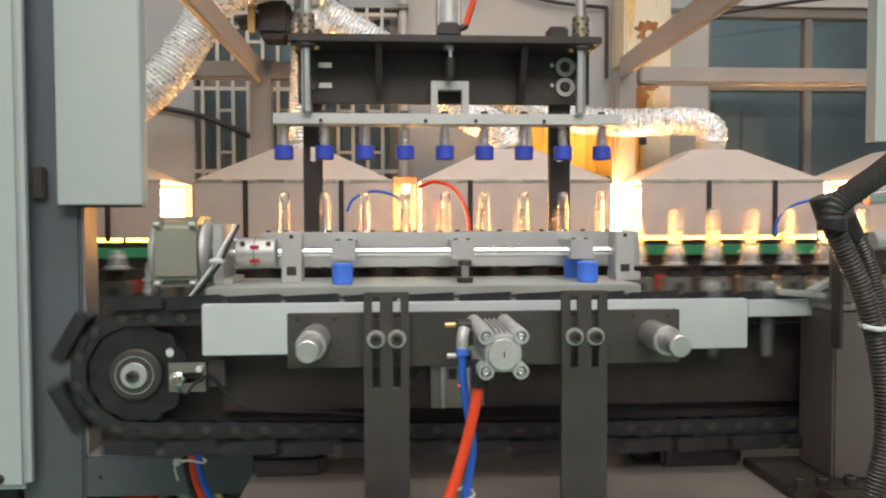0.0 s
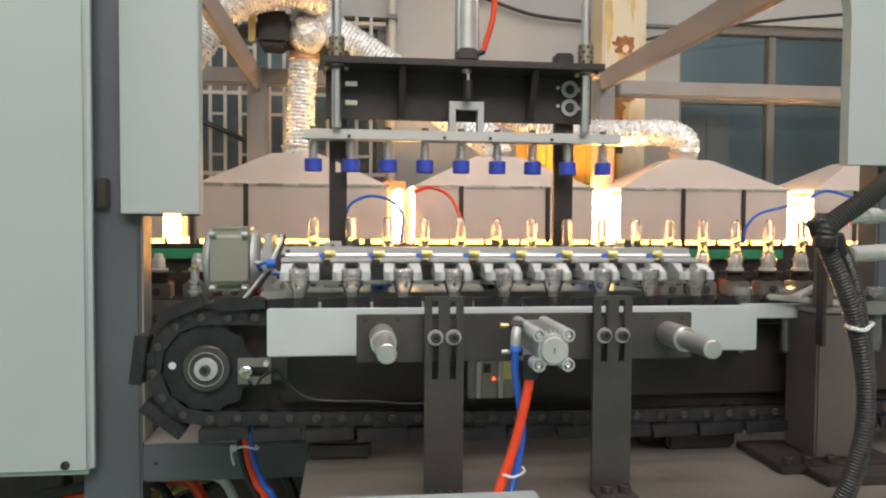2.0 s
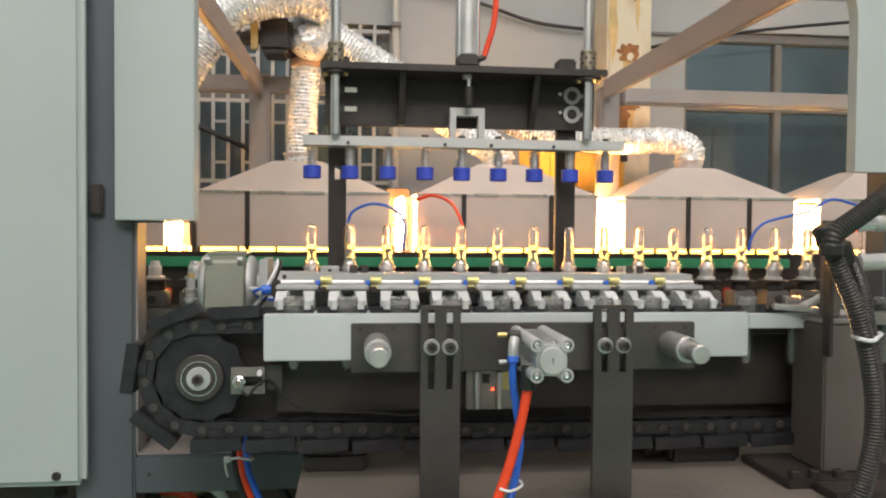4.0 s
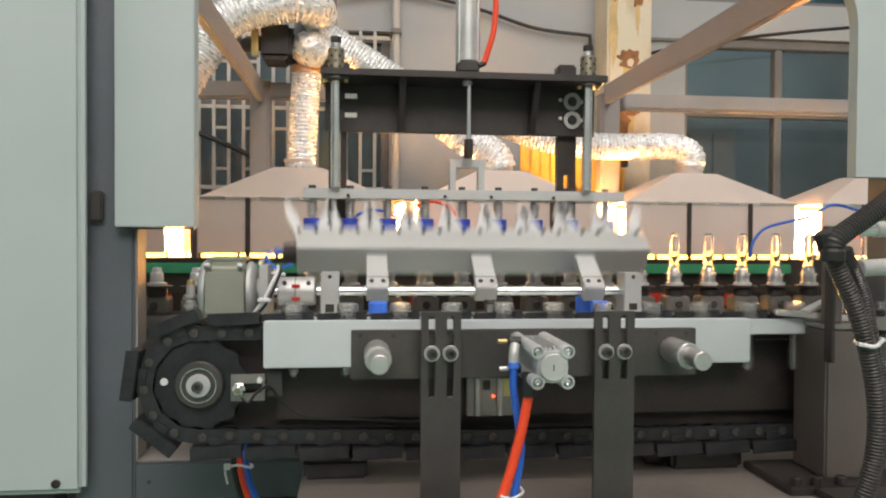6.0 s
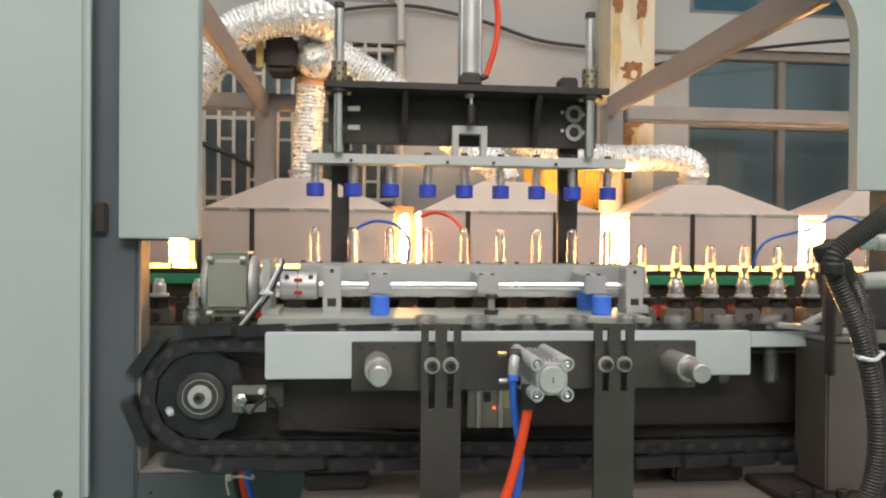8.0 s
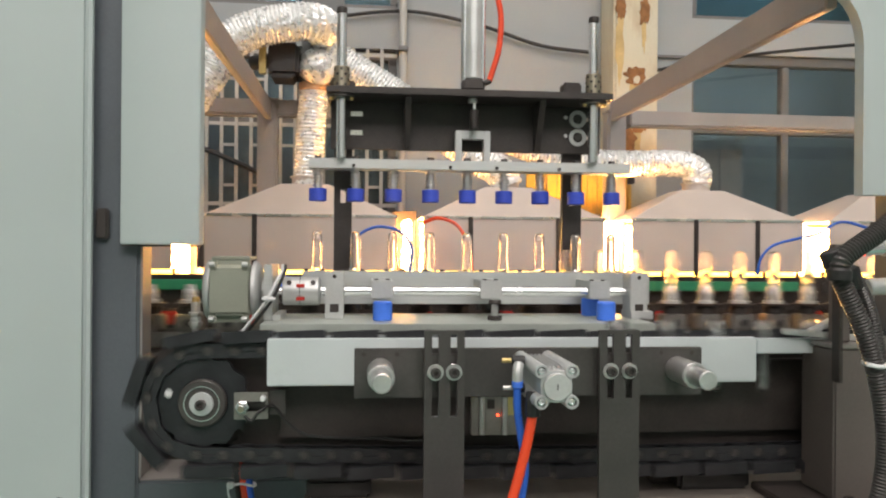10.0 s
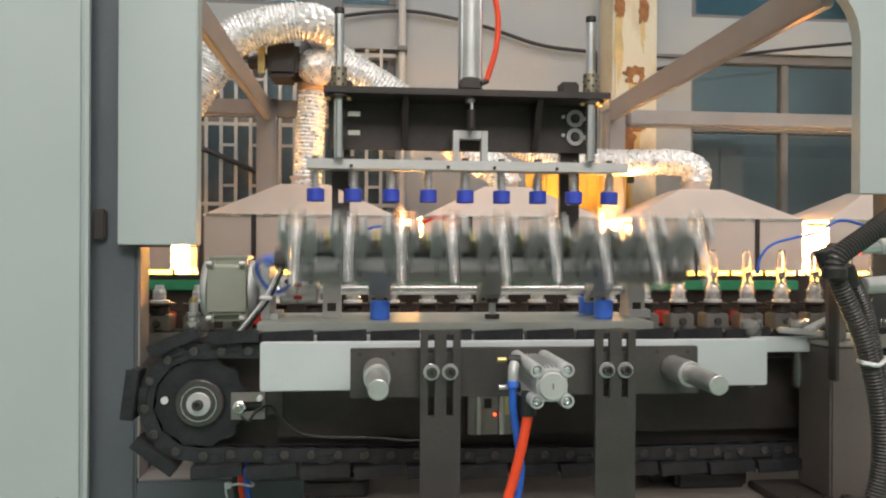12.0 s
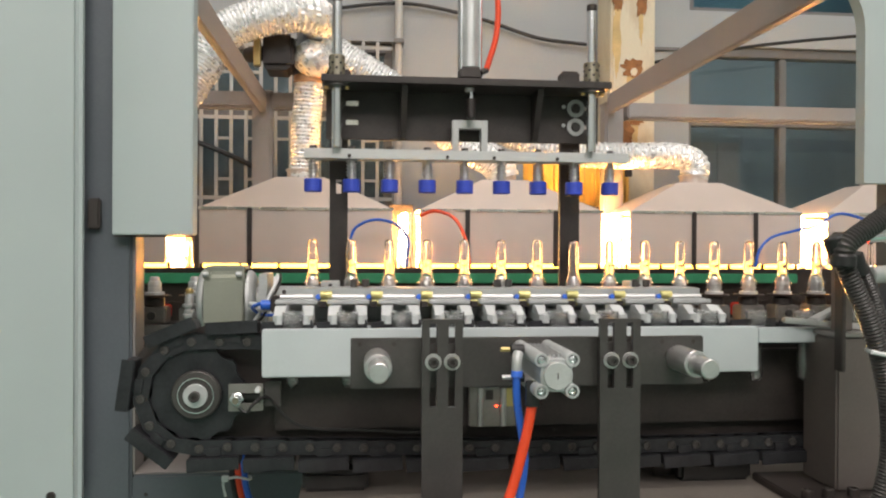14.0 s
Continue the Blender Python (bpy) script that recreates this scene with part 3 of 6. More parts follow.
def ducts():
    def duct(name, pts, r, label, rough=0.10):
        d = thing(name, pts[0], label, "duct", "foil ducts")
        skin = part("skin", hose(pts, r, 10, 44, ribs=r * 0.085, rib_pitch=0.0135, rough=rough * 0.85), M_FOIL, d)
        for f in skin.data.polygons:
            f.use_smooth = False
        for end, nxt in ((pts[0], pts[1]), (pts[-1], pts[-2])):
            part("end_band", lathe([(r * 0.96, -0.004), (r * 1.05, -0.002), (r * 1.05, 0.010), (r * 0.96, 0.012)], axis(end, nxt), 26), M_FOIL, d, "foil tape band round the duct end")
        return d
    a = "crinkled silver foil duct lit warm by the lamps"
    duct("foil_duct", [(-0.305, 2.80, 1.555), (-0.301, 2.80, 1.60), (-0.294, 2.80, 1.75), (-0.283, 2.79, 1.90)], 0.053, a)
    duct("foil_duct", [(-0.235, 2.80, 2.035), (-0.20, 2.80, 2.016), (0.05, 2.80, 1.866), (0.274, 2.80, 1.690), (0.375, 2.80, 1.638), (0.42, 2.80, 1.60), (0.43, 2.80, 1.565)], 0.062, a)
    duct("foil_duct", [(1.178, 2.80, 1.58), (1.190, 2.80, 1.612), (1.165, 2.80, 1.645), (1.08, 2.80, 1.660), (0.85, 2.80, 1.655), (0.66, 2.84, 1.675), (0.48, 2.90, 1.74), (0.30, 2.95, 1.84)], 0.051, a)
    duct("foil_duct", [(-1.0, 2.55, 1.55), (-0.76, 2.58, 1.72), (-0.635, 2.62, 1.90), (-0.575, 2.62, 2.005), (-0.482, 2.62, 2.066), (-0.349, 2.62, 2.098), (-0.285, 2.63, 2.103), (-0.255, 2.67, 2.105), (-0.245, 2.73, 2.11), (-0.245, 2.82, 2.12)], 0.066, a, 0.12)
    f = thing("extractor_fan", (-0.34, 2.74, 1.92), "grey and black extractor fan box among the foil ducts", "fan")
    part("housing", box(-0.334, -0.180, 2.84, 2.98, 1.925, 2.36, 0.006), M_FANGREY, f, "mid-grey sheet housing")
    part("motor", box(-0.437, -0.330, 2.68, 2.82, 1.930, 2.046, 0.012), M_BLACK, f, "black motor block")
    part("motor_foot", box(-0.425, -0.350, 2.675, 2.80, 1.918, 1.929, 0.003), M_BLACK, f)
    part("link", box(-0.380, -0.335, 2.8205, 2.90, 1.95, 2.03, 0.003), M_BLACK, f)
    part("tail", rod((-0.438, 2.72, 1.985), (-0.50, 2.76, 1.985), 0.026), M_BLACK, f)
    part("bracket", box(-0.467, -0.443, 2.67, 2.70, 1.93, 2.04, 0.003), M_BRASS, f, "brass-coloured bracket")
    k = thing("duct_elbow", (-0.272, 2.74, 1.905), "round foil elbow joining two ducts", "duct")
    prof = [(0.0, -0.066)] + [(0.066 * math.cos(q) * (1.0 + (0.022 if n % 2 else -0.012)), 0.066 * math.sin(q)) for n, q in enumerate(radians(-78 + 12 * n) for n in range(14))] + [(0.0, 0.066)]
    ball = lathe(prof, axis((-0.268, 2.735, 1.972), (-0.20, 2.70, 2.02)), 30)
    for v in ball.verts:
        v.co += (v.co - Vector((-0.268, 2.735, 1.972))) * 0.07 * noise.noise(v.co * 45)
    part("ball", ball, M_FOIL, k).data.shade_flat()
    part("band", lathe([(0.054, 0), (0.056, 0.002), (0.056, 0.026), (0.054, 0.028)], pose(-0.282, 2.78, 1.893), 28), M_COPPER, k, "copper-toned joining band")
    y = thing("reflector_sheet", (0.78, 3.06, 1.30), "folded yellow sheet standing behind the oven hoods", "sheet")
    step = 0.0215
    for n in range(20):
        x0 = 0.565 + step * n
        part("fold", box(x0, x0 + step - 0.0006, 3.052 + 0.006 * (n % 2), 3.062 + 0.006 * (n % 2), 1.20, 1.715, 0.002), M_YELLOW, y)
    part("cleat", box(0.997, 1.025, 3.05, 3.075, 1.600, 1.628, 0.003), M_BLACK, y, "small black cleat")
    part("stile", box(0.998, 1.012, 3.055, 3.075, 1.20, 1.598, 0.002), M_YELLOW, y)
    part("foot", box(0.57, 1.01, 3.05, 3.075, 0.0, 1.198, 0.003), M_OVENBED, y)


def oven_bed():
    b = thing("oven_bed", (0.4, 2.5, 0), "dark brown oven bed below the lamps with green guide rail", "oven bed")
    part("front_wall", box(-1.5, 2.4, 2.31, 2.33, 0.0, 1.2288, 0.003), M_OVENBED, b)
    part("deck", box(-1.5, 2.4, 2.334, 3.05, 1.10, 1.115, 0.003), M_OVENBED, b)
    part("guide_rail", box(-1.5, 1.30, 2.285, 2.305, 1.196, 1.226, 0.003), M_GREEN, b, "green painted guide rail")
    part("dark_lip", box(-1.5, 2.4, 2.312, 2.334, 1.229, 1.2412, 0.002), M_BLACK, b)
    for i in range(14):
        x = -1.4 + 0.28 * i
        part("rail_bracket", box(x - 0.01, x + 0.01, 2.3055, 2.3095, 1.19, 1.222, 0.001), M_BLACK, b)
    s = thing("air_tube", (0.08, 2.45, 1.23), "thin red air tube arching beside the lamp gap", "air tube")
    part("tube", hose([(0.10, 2.5, 1.41), (0.15, 2.48, 1.425), (0.21, 2.46, 1.40), (0.245, 2.44, 1.33), (0.255, 2.42, 1.24)], 0.006), M_REDTUBE, s)
    s = thing("air_tube", (-0.05, 2.45, 1.23), "thin blue air tube arching over the hood front", "air tube")
    part("tube", hose([(-0.13, 2.5, 1.33), (-0.11, 2.5, 1.37), (-0.05, 2.5, 1.395), (0.02, 2.5, 1.38), (0.06, 2.5, 1.33), (0.055, 2.5, 1.24)], 0.005), M_BLUETUBE, s)
    s = thing("air_tube", (1.3, 2.5, 1.23), "thin blue air tube bowing across the beige hood", "air tube")
    part("tube", hose([(1.27, 2.5, 1.24), (1.285, 2.5, 1.30), (1.33, 2.5, 1.345), (1.42, 2.5, 1.37), (1.50, 2.5, 1.39), (1.58, 2.5, 1.43), (1.68, 2.5, 1.41)], 0.005), M_BLUETUBE, s)
    wr = thing("lamp_wire", (0.08, 2.5, 1.23), "pale lamp wires hanging in the gap between hoods", "wire")
    for k in range(4):
        part("wire", hose([(0.05 + 0.012 * k, 2.55, 1.42), (0.03 + 0.02 * k, 2.53, 1.34), (0.06 + 0.008 * k, 2.52, 1.24)], 0.003), M_WHITE, wr)


# ---- machine housing ----


def housing():
    t = thing("machine_table", (0.7, 1.6, 0), "grey machined table plate on a dark base", "machine table")
    part("top_plate", box(-0.184, 1.9, 0.80, 2.28, TABLE - 0.03, TABLE, 0.003), M_BED, t)
    # Added pale strip stands in for the bright light gap under the oven.
    part("rear_kerb", box(0.50, 1.4, 1.24, 1.262, TABLE + 0.0002, TABLE + 0.016, 0.002), M_HOOD, t, "pale strip added on the table for the light gap")
    part("base", box(-0.10, 1.85, 0.85, 2.25, 0.0, TABLE - 0.031, 0.01), M_FRAME, t)
    f = thing("machine_stand", (-0.5, 1.3, 0), "slate-grey steel machine frame beside the panels", "machine stand")
    part("upright", box(-0.56, -0.466, 1.235, 1.30, 0.0, 2.6, 0.004), M_FRAME, f)
    # Pale rose colour stands in for warm lamp light on this slate edge.
    part("inner_flange", box(-0.4655, -0.462, 1.24, 1.295, 0.94, 2.6, 0.001), M_TUBESTEEL, f, "inner frame edge coloured pale rose to look lamp-lit")
    part("lower_rail", box(-0.465, -0.188, 1.235, 1.30, 0.873, 0.936, 0.003), M_FRAME, f)
    # Ledge takes the same pale rose, painting in the orange-lit strip.
    part("rail_ledge", box(-0.465, -0.188, 1.24, 1.36, 0.9365, 0.939, 0.001), M_TUBESTEEL, f, "ledge above the lower rail, coloured pale rose to look lamp-lit")
    part("bracket", box(-0.532, -0.512, 1.222, 1.234, 1.335, 1.385, 0.003), M_BLACK, f, "small black latch plate")
    part("hole", rod((-0.443, 1.2345, 0.905), (-0.443, 1.236, 0.905), 0.003), M_BLACK, f)
    p = thing("side_panel", (-0.85, 1.2, 0.9), "tall grey-green coated cover panel with rounded corner", "cover panel")
    bm = box(-1.25, -0.533, 1.196, 1.225, 0.900, 2.7, 0.010, seg=3)
    part("sheet", bm, M_PANEL, p)
    screw("screw", p, (-0.575, 1.196, 0.905 + 0.014), (-0.575, 1.18, 0.919), 0.007, 0.004, M_BLACK)
    c = thing("hanging_cover", (-0.43, 1.21, 1.326), "grey-green hanging sheet-metal cover with folded front", "cover panel")
    bm = bmesh.new()
    outline = [(-0.491, 1.215), (-0.431, 1.198), (-0.366, 1.212), (-0.362, 1.232), (-0.491, 1.232)]
    lo = [bm.verts.new((x, y, 1.327)) for x, y in outline]
    hi = [bm.verts.new((x, y, 2.7)) for x, y in outline]
    bm.faces.new(list(reversed(lo)))
    bm.faces.new(hi)
    for i in range(5):
        j = (i + 1) % 5
        bm.faces.new((lo[i], lo[j], hi[j], hi[i]))
    bmesh.ops.recalc_face_normals(bm, faces=bm.faces)
    bmesh.ops.bevel(bm, geom=bm.edges[:], offset=0.0015, segments=2, affect='EDGES')
    part("sheet", bm, M_PANEL, c)
    part("bottom_edge", box(-0.488, -0.366, 1.214, 1.230, 1.3235, 1.3265), M_BLACK, c)
    r = thing("side_panel", (0.85, 1.2, 0.9), "tall grey-green coated cover panel with a curved inner corner", "cover panel")
    pts = [(0.776, 1.425)]
    for k in range(9):
        a = (math.pi / 2) * k / 8
        pts.append((0.692 + 0.084 * math.cos(a), 1.69 + 0.105 * math.sin(a)))
    pts += [(0.45, 1.795), (0.45, 1.95), (1.4, 1.95), (1.4, 1.425)]
    part("sheet", extrude(pts, 1.20, 1.225), M_PANEL, r)
    part("upright", box(0.86, 0.93, 1.23, 1.29, TABLE, 1.90, 0.004), M_FRAME, r, "slate-grey upright")
    cv = thing("low_cover", (-0.02, 0.74, TABLE), "blue-grey rounded sheet cover low at the front", "cover")
    part("shell", box(-0.17, 0.115, 0.70, 0.80, TABLE - 0.3, 0.998, 0.014, seg=4), M_COVER, cv)


# ---- the feed rail ----


def feed_rail():
    b = thing("feed_block", (0.13, 1.05, 1.13), "light grey metal rear half of the rail clamp", "guide block")
    part("rear_bar", box(-0.232, 0.484, 1.053, 1.068, 1.130, 1.196, 0.0015), M_BLOCK, b)
    part("front_ledge", box(0.4845, 0.60, 1.014, 1.027, 1.172, 1.194, 0.001), M_BLOCK, b)
    part("rear_ledge", box(0.4845, 0.60, 1.054, 1.067, 1.172, 1.194, 0.001), M_BLOCK, b)
    for x in (-0.19, 0.13, 0.45):
        part("mount", box(x - 0.012, x + 0.012, 1.0683, 1.0708, 1.134, 1.154, 0.0003), M_BLACK, b)
    j = thing("clamp_jaw", (0.126, 1.014, 1.130), "light grey sliding clamp jaw on two bright guide pins", "clamp jaw")
    part("front_bar", box(-0.232, 0.484, 1.014, 1.028, 1.130, 1.196, 0.0015), M_BLOCK, j)
    for x in (-0.077, 0.314):
        part("pin", rod((x, 1.0137, 1.168), (x, 0.807, 1.168), 0.0118, 24), M_STEEL, j, "bright sliding guide pin")
    part("piston_rod", rod((0.122, 1.0137, 1.167), (0.122, 0.9045, 1.167), 0.008, 18), M_CHROME, j)
    q = thing("long_rail", (1.5, 1.04, 1.17), "pair of narrow steel rails bringing clear preforms", "rail")
    part("front_rail", box(0.605, 2.9, 1.018, 1.0275, 1.176, 1.196, 0.001), M_RAIL, q)
    part("rear_rail", box(0.605, 2.9, 1.0535, 1.063, 1.176, 1.196, 0.001), M_RAIL, q)
    for x in (0.95, 1.7, 2.8):
        part("stand", box(x - 0.02, x + 0.02, 1.064, 1.10, 0.0 if x > 1.9 else TABLE, 1.19, 0.003), M_BLACK, q)
    g = thing("guide_finger", (0.60, 1.03, 1.20), "slanting bright metal guide at the rail mouth", "guide")
    bm = box(-0.045, 0.045, -0.010, 0.010, -0.003, 0.003, 0.002)
    bmesh.ops.transform(bm, matrix=pose(0.603, 1.012, 1.222, 0, -22, 10), verts=bm.verts)
    part("upper_finger", bm, M_ALU, g)
    bm = box(-0.07, 0.05, -0.008, 0.008, -0.004, 0.004, 0.002)
    bmesh.ops.transform(bm, matrix=pose(0.590, 1.0, 1.2005, 0, 4, -12), verts=bm.verts)
    part("lower_finger", bm, M_STEEL, g)
    # clamp plate with pins, brackets and cylinder
    p = thing("clamp_plate", (0.12, 0.91, 1.145), "dark steel plate carrying guide pins before the block", "plate")
    part("plate", box(-0.110, 0.349, 0.904, 0.914, 1.133, 1.196, 0.001), M_GREYSTEEL, p)
    for x in (-0.077, 0.314):
        bush = lathe([(0.0122, 0), (0.0155, 0), (0.0166, 0.0015), (0.0166, 0.0575), (0.0155, 0.059), (0.0122, 0.059)], axis((x, 0.9037, 1.168), (x, 0, 1.168)), 28, closed=True)
        part("pin_body", bush, M_STEEL, p, "turned steel guide bush")
        for sx, sz in ((-0.021, 0.021), (0.021, 0.021)):
            part("tapped_hole", rod((x + sx, 0.9035, 1.168 + sz), (x + sx, 0.9045, 1.168 + sz), 0.003, 12), M_BLACK, p)
    for x0, x1 in ((-0.022, 0.029), (0.204, 0.257)):
        s = thing("slotted_bracket", ((x0 + x1) / 2, 0.885, TABLE), "tall dark steel bracket with two slots bolted down", "bracket", "slotted brackets")
        w = x1 - x0
        lo = 1.112 if x0 < 0 else 1.133
        holes = [(x0 + w * 0.27, 0.0043, lo, 1.216), (x0 + w * 0.73, 0.0043, lo, 1.216)]
        part("plate", slab_with_holes(x0, x1, TABLE + 0.008, 1.221, 0.885, 0.893, holes), M_GREYSTEEL, s)
        part("foot", box(x0, x1, 0.850, 0.8935, TABLE, TABLE + 0.0078, 0.001), M_GREYSTEEL, s)
        for hx, _, _, _ in holes:
            part("washer", rod((hx, 0.8845, 1.1685), (hx, 0.8825, 1.1685), 0.0104, 24), M_STEEL, s, "bright washer")
            screw("bolt", s, (hx, 0.8825, 1.1685), (hx, 0.87, 1.1685), 0.0068, 0.008, M_GREYSTEEL)
            screw("foot_bolt", s, (hx, 0.866, TABLE + 0.008), (hx, 0.866, TABLE + 0.1), 0.008, 0.010, M_BLACK)
        part("back_plate", box(x0 + 0.002, x1 - 0.002, 0.8945, 0.9035, 1.148, 1.19, 0.001), M_GREYSTEEL, s)
    cylinder()
    return j


def cylinder():
    c = thing("compact_cylinder", (0.122, 0.84, 1.14), "silver compact air cylinder with four corner bolts", "air cylinder")
    y0, y1, cx, cz = 0.785, 0.9035, 0.122, 1.167
    # body with fluted corners
    pts = []
    for k in range(48):
        a = 2 * math.pi * k / 48
        q = 0.0185 + 0.0065 * max(0, abs(math.cos(2 * (a - math.pi / 4)))) ** 6
        pts.append((cx + q * math.cos(a), cz + q * math.sin(a)))
    part("body", extrude(pts, y0, y1), M_CAST, c)
    part("end_cap", rod((cx, y0 - 0.001, cz), (cx, y0 - 0.006, cz), 0.0160, 32), M_ALUDULL, c)
    for sx in (-1, 1):
        for sz in (-1, 1):
            x, z = cx + sx * 0.0178, cz + sz * 0.0178
            tube = lathe([(0.0056, 0), (0.0076, 0), (0.0082, 0.001), (0.0082, y1 - y0 + 0.003), (0.0056, y1 - y0 + 0.003)], axis((x, y0 - 0.003, z), (x, y1, z)), 22, closed=True)
            post = part("corner_post", tube, M_CAST, c)
            part("recess", rod((x, y0 + 0.003, z), (x, y0 + 0.02, z), 0.0056, 18), M_BLACK, post)
            part("corner_bolt", lathe([(0.0040, 0), (0.0040, 0.004), (0.0024, 0.0045), (0.0018, 0.002), (0, 0.002)], axis((x, y0 + 0.0028, z), (x, 0, z)), 14), M_CHROME, post, "bright socket bolt")
    for k in range(5):
        x = cx - 0.0105 + 0.00525 * k
        part("rib", box(x - 0.0012, x + 0.0012, y0 + 0.012, y1 - 0.004, cz + 0.0185, cz + 0.0222, 0.0006), M_CAST, c)
    part("cap_mark", box(cx - 0.0006, cx + 0.0006, y0 - 0.0066, y0 - 0.006, cz - 0.003, cz + 0.004, 0), M_GREYSTEEL, c)
    for z, x, m in ((1.191, 0.078, M_BRASS), (1.158, 0.080, M_STEEL)):
        part("speed_valve", rod((0.094, 0.83, z), (x, 0.83, z), 0.006, 14), M_BLACKTUBE, c, "black speed valve")
        part("valve_knob", rod((x - 0.0005, 0.83, z), (x - 0.012, 0.83, z), 0.003, 12), m, c, "brass adjusting knob")
    part("elbow", hose([(0.086, 0.825, 1.188), (0.0835, 0.82, 1.178), (0.0835, 0.82, 1.162)], 0.0062), M_ALUDULL, c)
    part("elbow", hose([(0.102, 0.815, 1.155), (0.1005, 0.812, 1.145), (0.1005, 0.812, 1.128)], 0.009), M_BLACKTUBE, c)
    t = thing("air_tube", (0.08, 0.8, TABLE), "thick bright red air tube hanging from the cylinder", "air tube", "cylinder air tubes")
    part("tube", hose([(0.100, 0.812, 1.128), (0.091, 0.806, 1.09), (0.076, 0.80, 1.04), (0.056, 0.79, 0.99), (0.043, 0.77, 0.95), (0.038, 0.75, 0.85), (0.04, 0.68, 0.6), (0.03, 0.66, 0.02)], 0.0060, 8, 14), M_REDTUBE, t)
    t = thing("air_tube", (0.09, 0.8, TABLE), "bright blue air tube hanging from the cylinder", "air tube", "cylinder air tubes")
    part("tube", hose([(0.0835, 0.82, 1.165), (0.084, 0.822, 1.135), (0.0895, 0.825, 1.10), (0.0945, 0.825, 1.06), (0.086, 0.82, 1.01), (0.070, 0.80, 0.96), (0.062, 0.77, 0.85), (0.056, 0.69, 0.6), (0.05, 0.67, 0.02)], 0.0046, 8, 14), M_BLUETUBE, t)
    part("collar", rod((0.0835, 0.82, 1.168), (0.0835, 0.82, 1.160), 0.0068, 14), M_BLUEB, t)
    k = thing("cable_tie", (0.077, 0.8, 1.02), "white cable tie round the red and blue tubes", "cable tie")
    part("band", hose([(0.064, 0.789, 1.017), (0.076, 0.787, 1.015), (0.094, 0.81, 1.014), (0.09, 0.828, 1.016), (0.073, 0.815, 1.017), (0.064, 0.789, 1.017)], 0.0016, 6, 8), M_WHITE, k)


# ---- chain drive ----
CH_C, CH_R, CH_P, CH_N = (-0.325, 1.056, 1.102), 0.0736, 0.0381, 84
CH_L = (CH_N * CH_P - 2 * math.pi * CH_R) / 2


def chain_pose(s):
    """Pose on the chain loop at length s: along the top to the right, round, back along the bottom."""
    x, y, z = CH_C
    s %= CH_N * CH_P
    arc = math.pi * CH_R
    if s < CH_L:
        return pose(x + s, y, z + CH_R)
    s -= CH_L
    if s < arc:
        a = s / CH_R
        return pose(x + CH_L + CH_R * math.sin(a), y, z + CH_R * math.cos(a), 0, math.degrees(a), 0)
    s -= arc
    if s < CH_L:
        sag = 0.012 * math.sin(math.pi * s / CH_L)
        return pose(x + CH_L - s, y, z - CH_R - sag, 0, 180, 0)
    s -= CH_L
    a = math.pi + s / CH_R
    return pose(x + CH_R * math.sin(a), y, z + CH_R * math.cos(a), 0, math.degrees(a), 0)


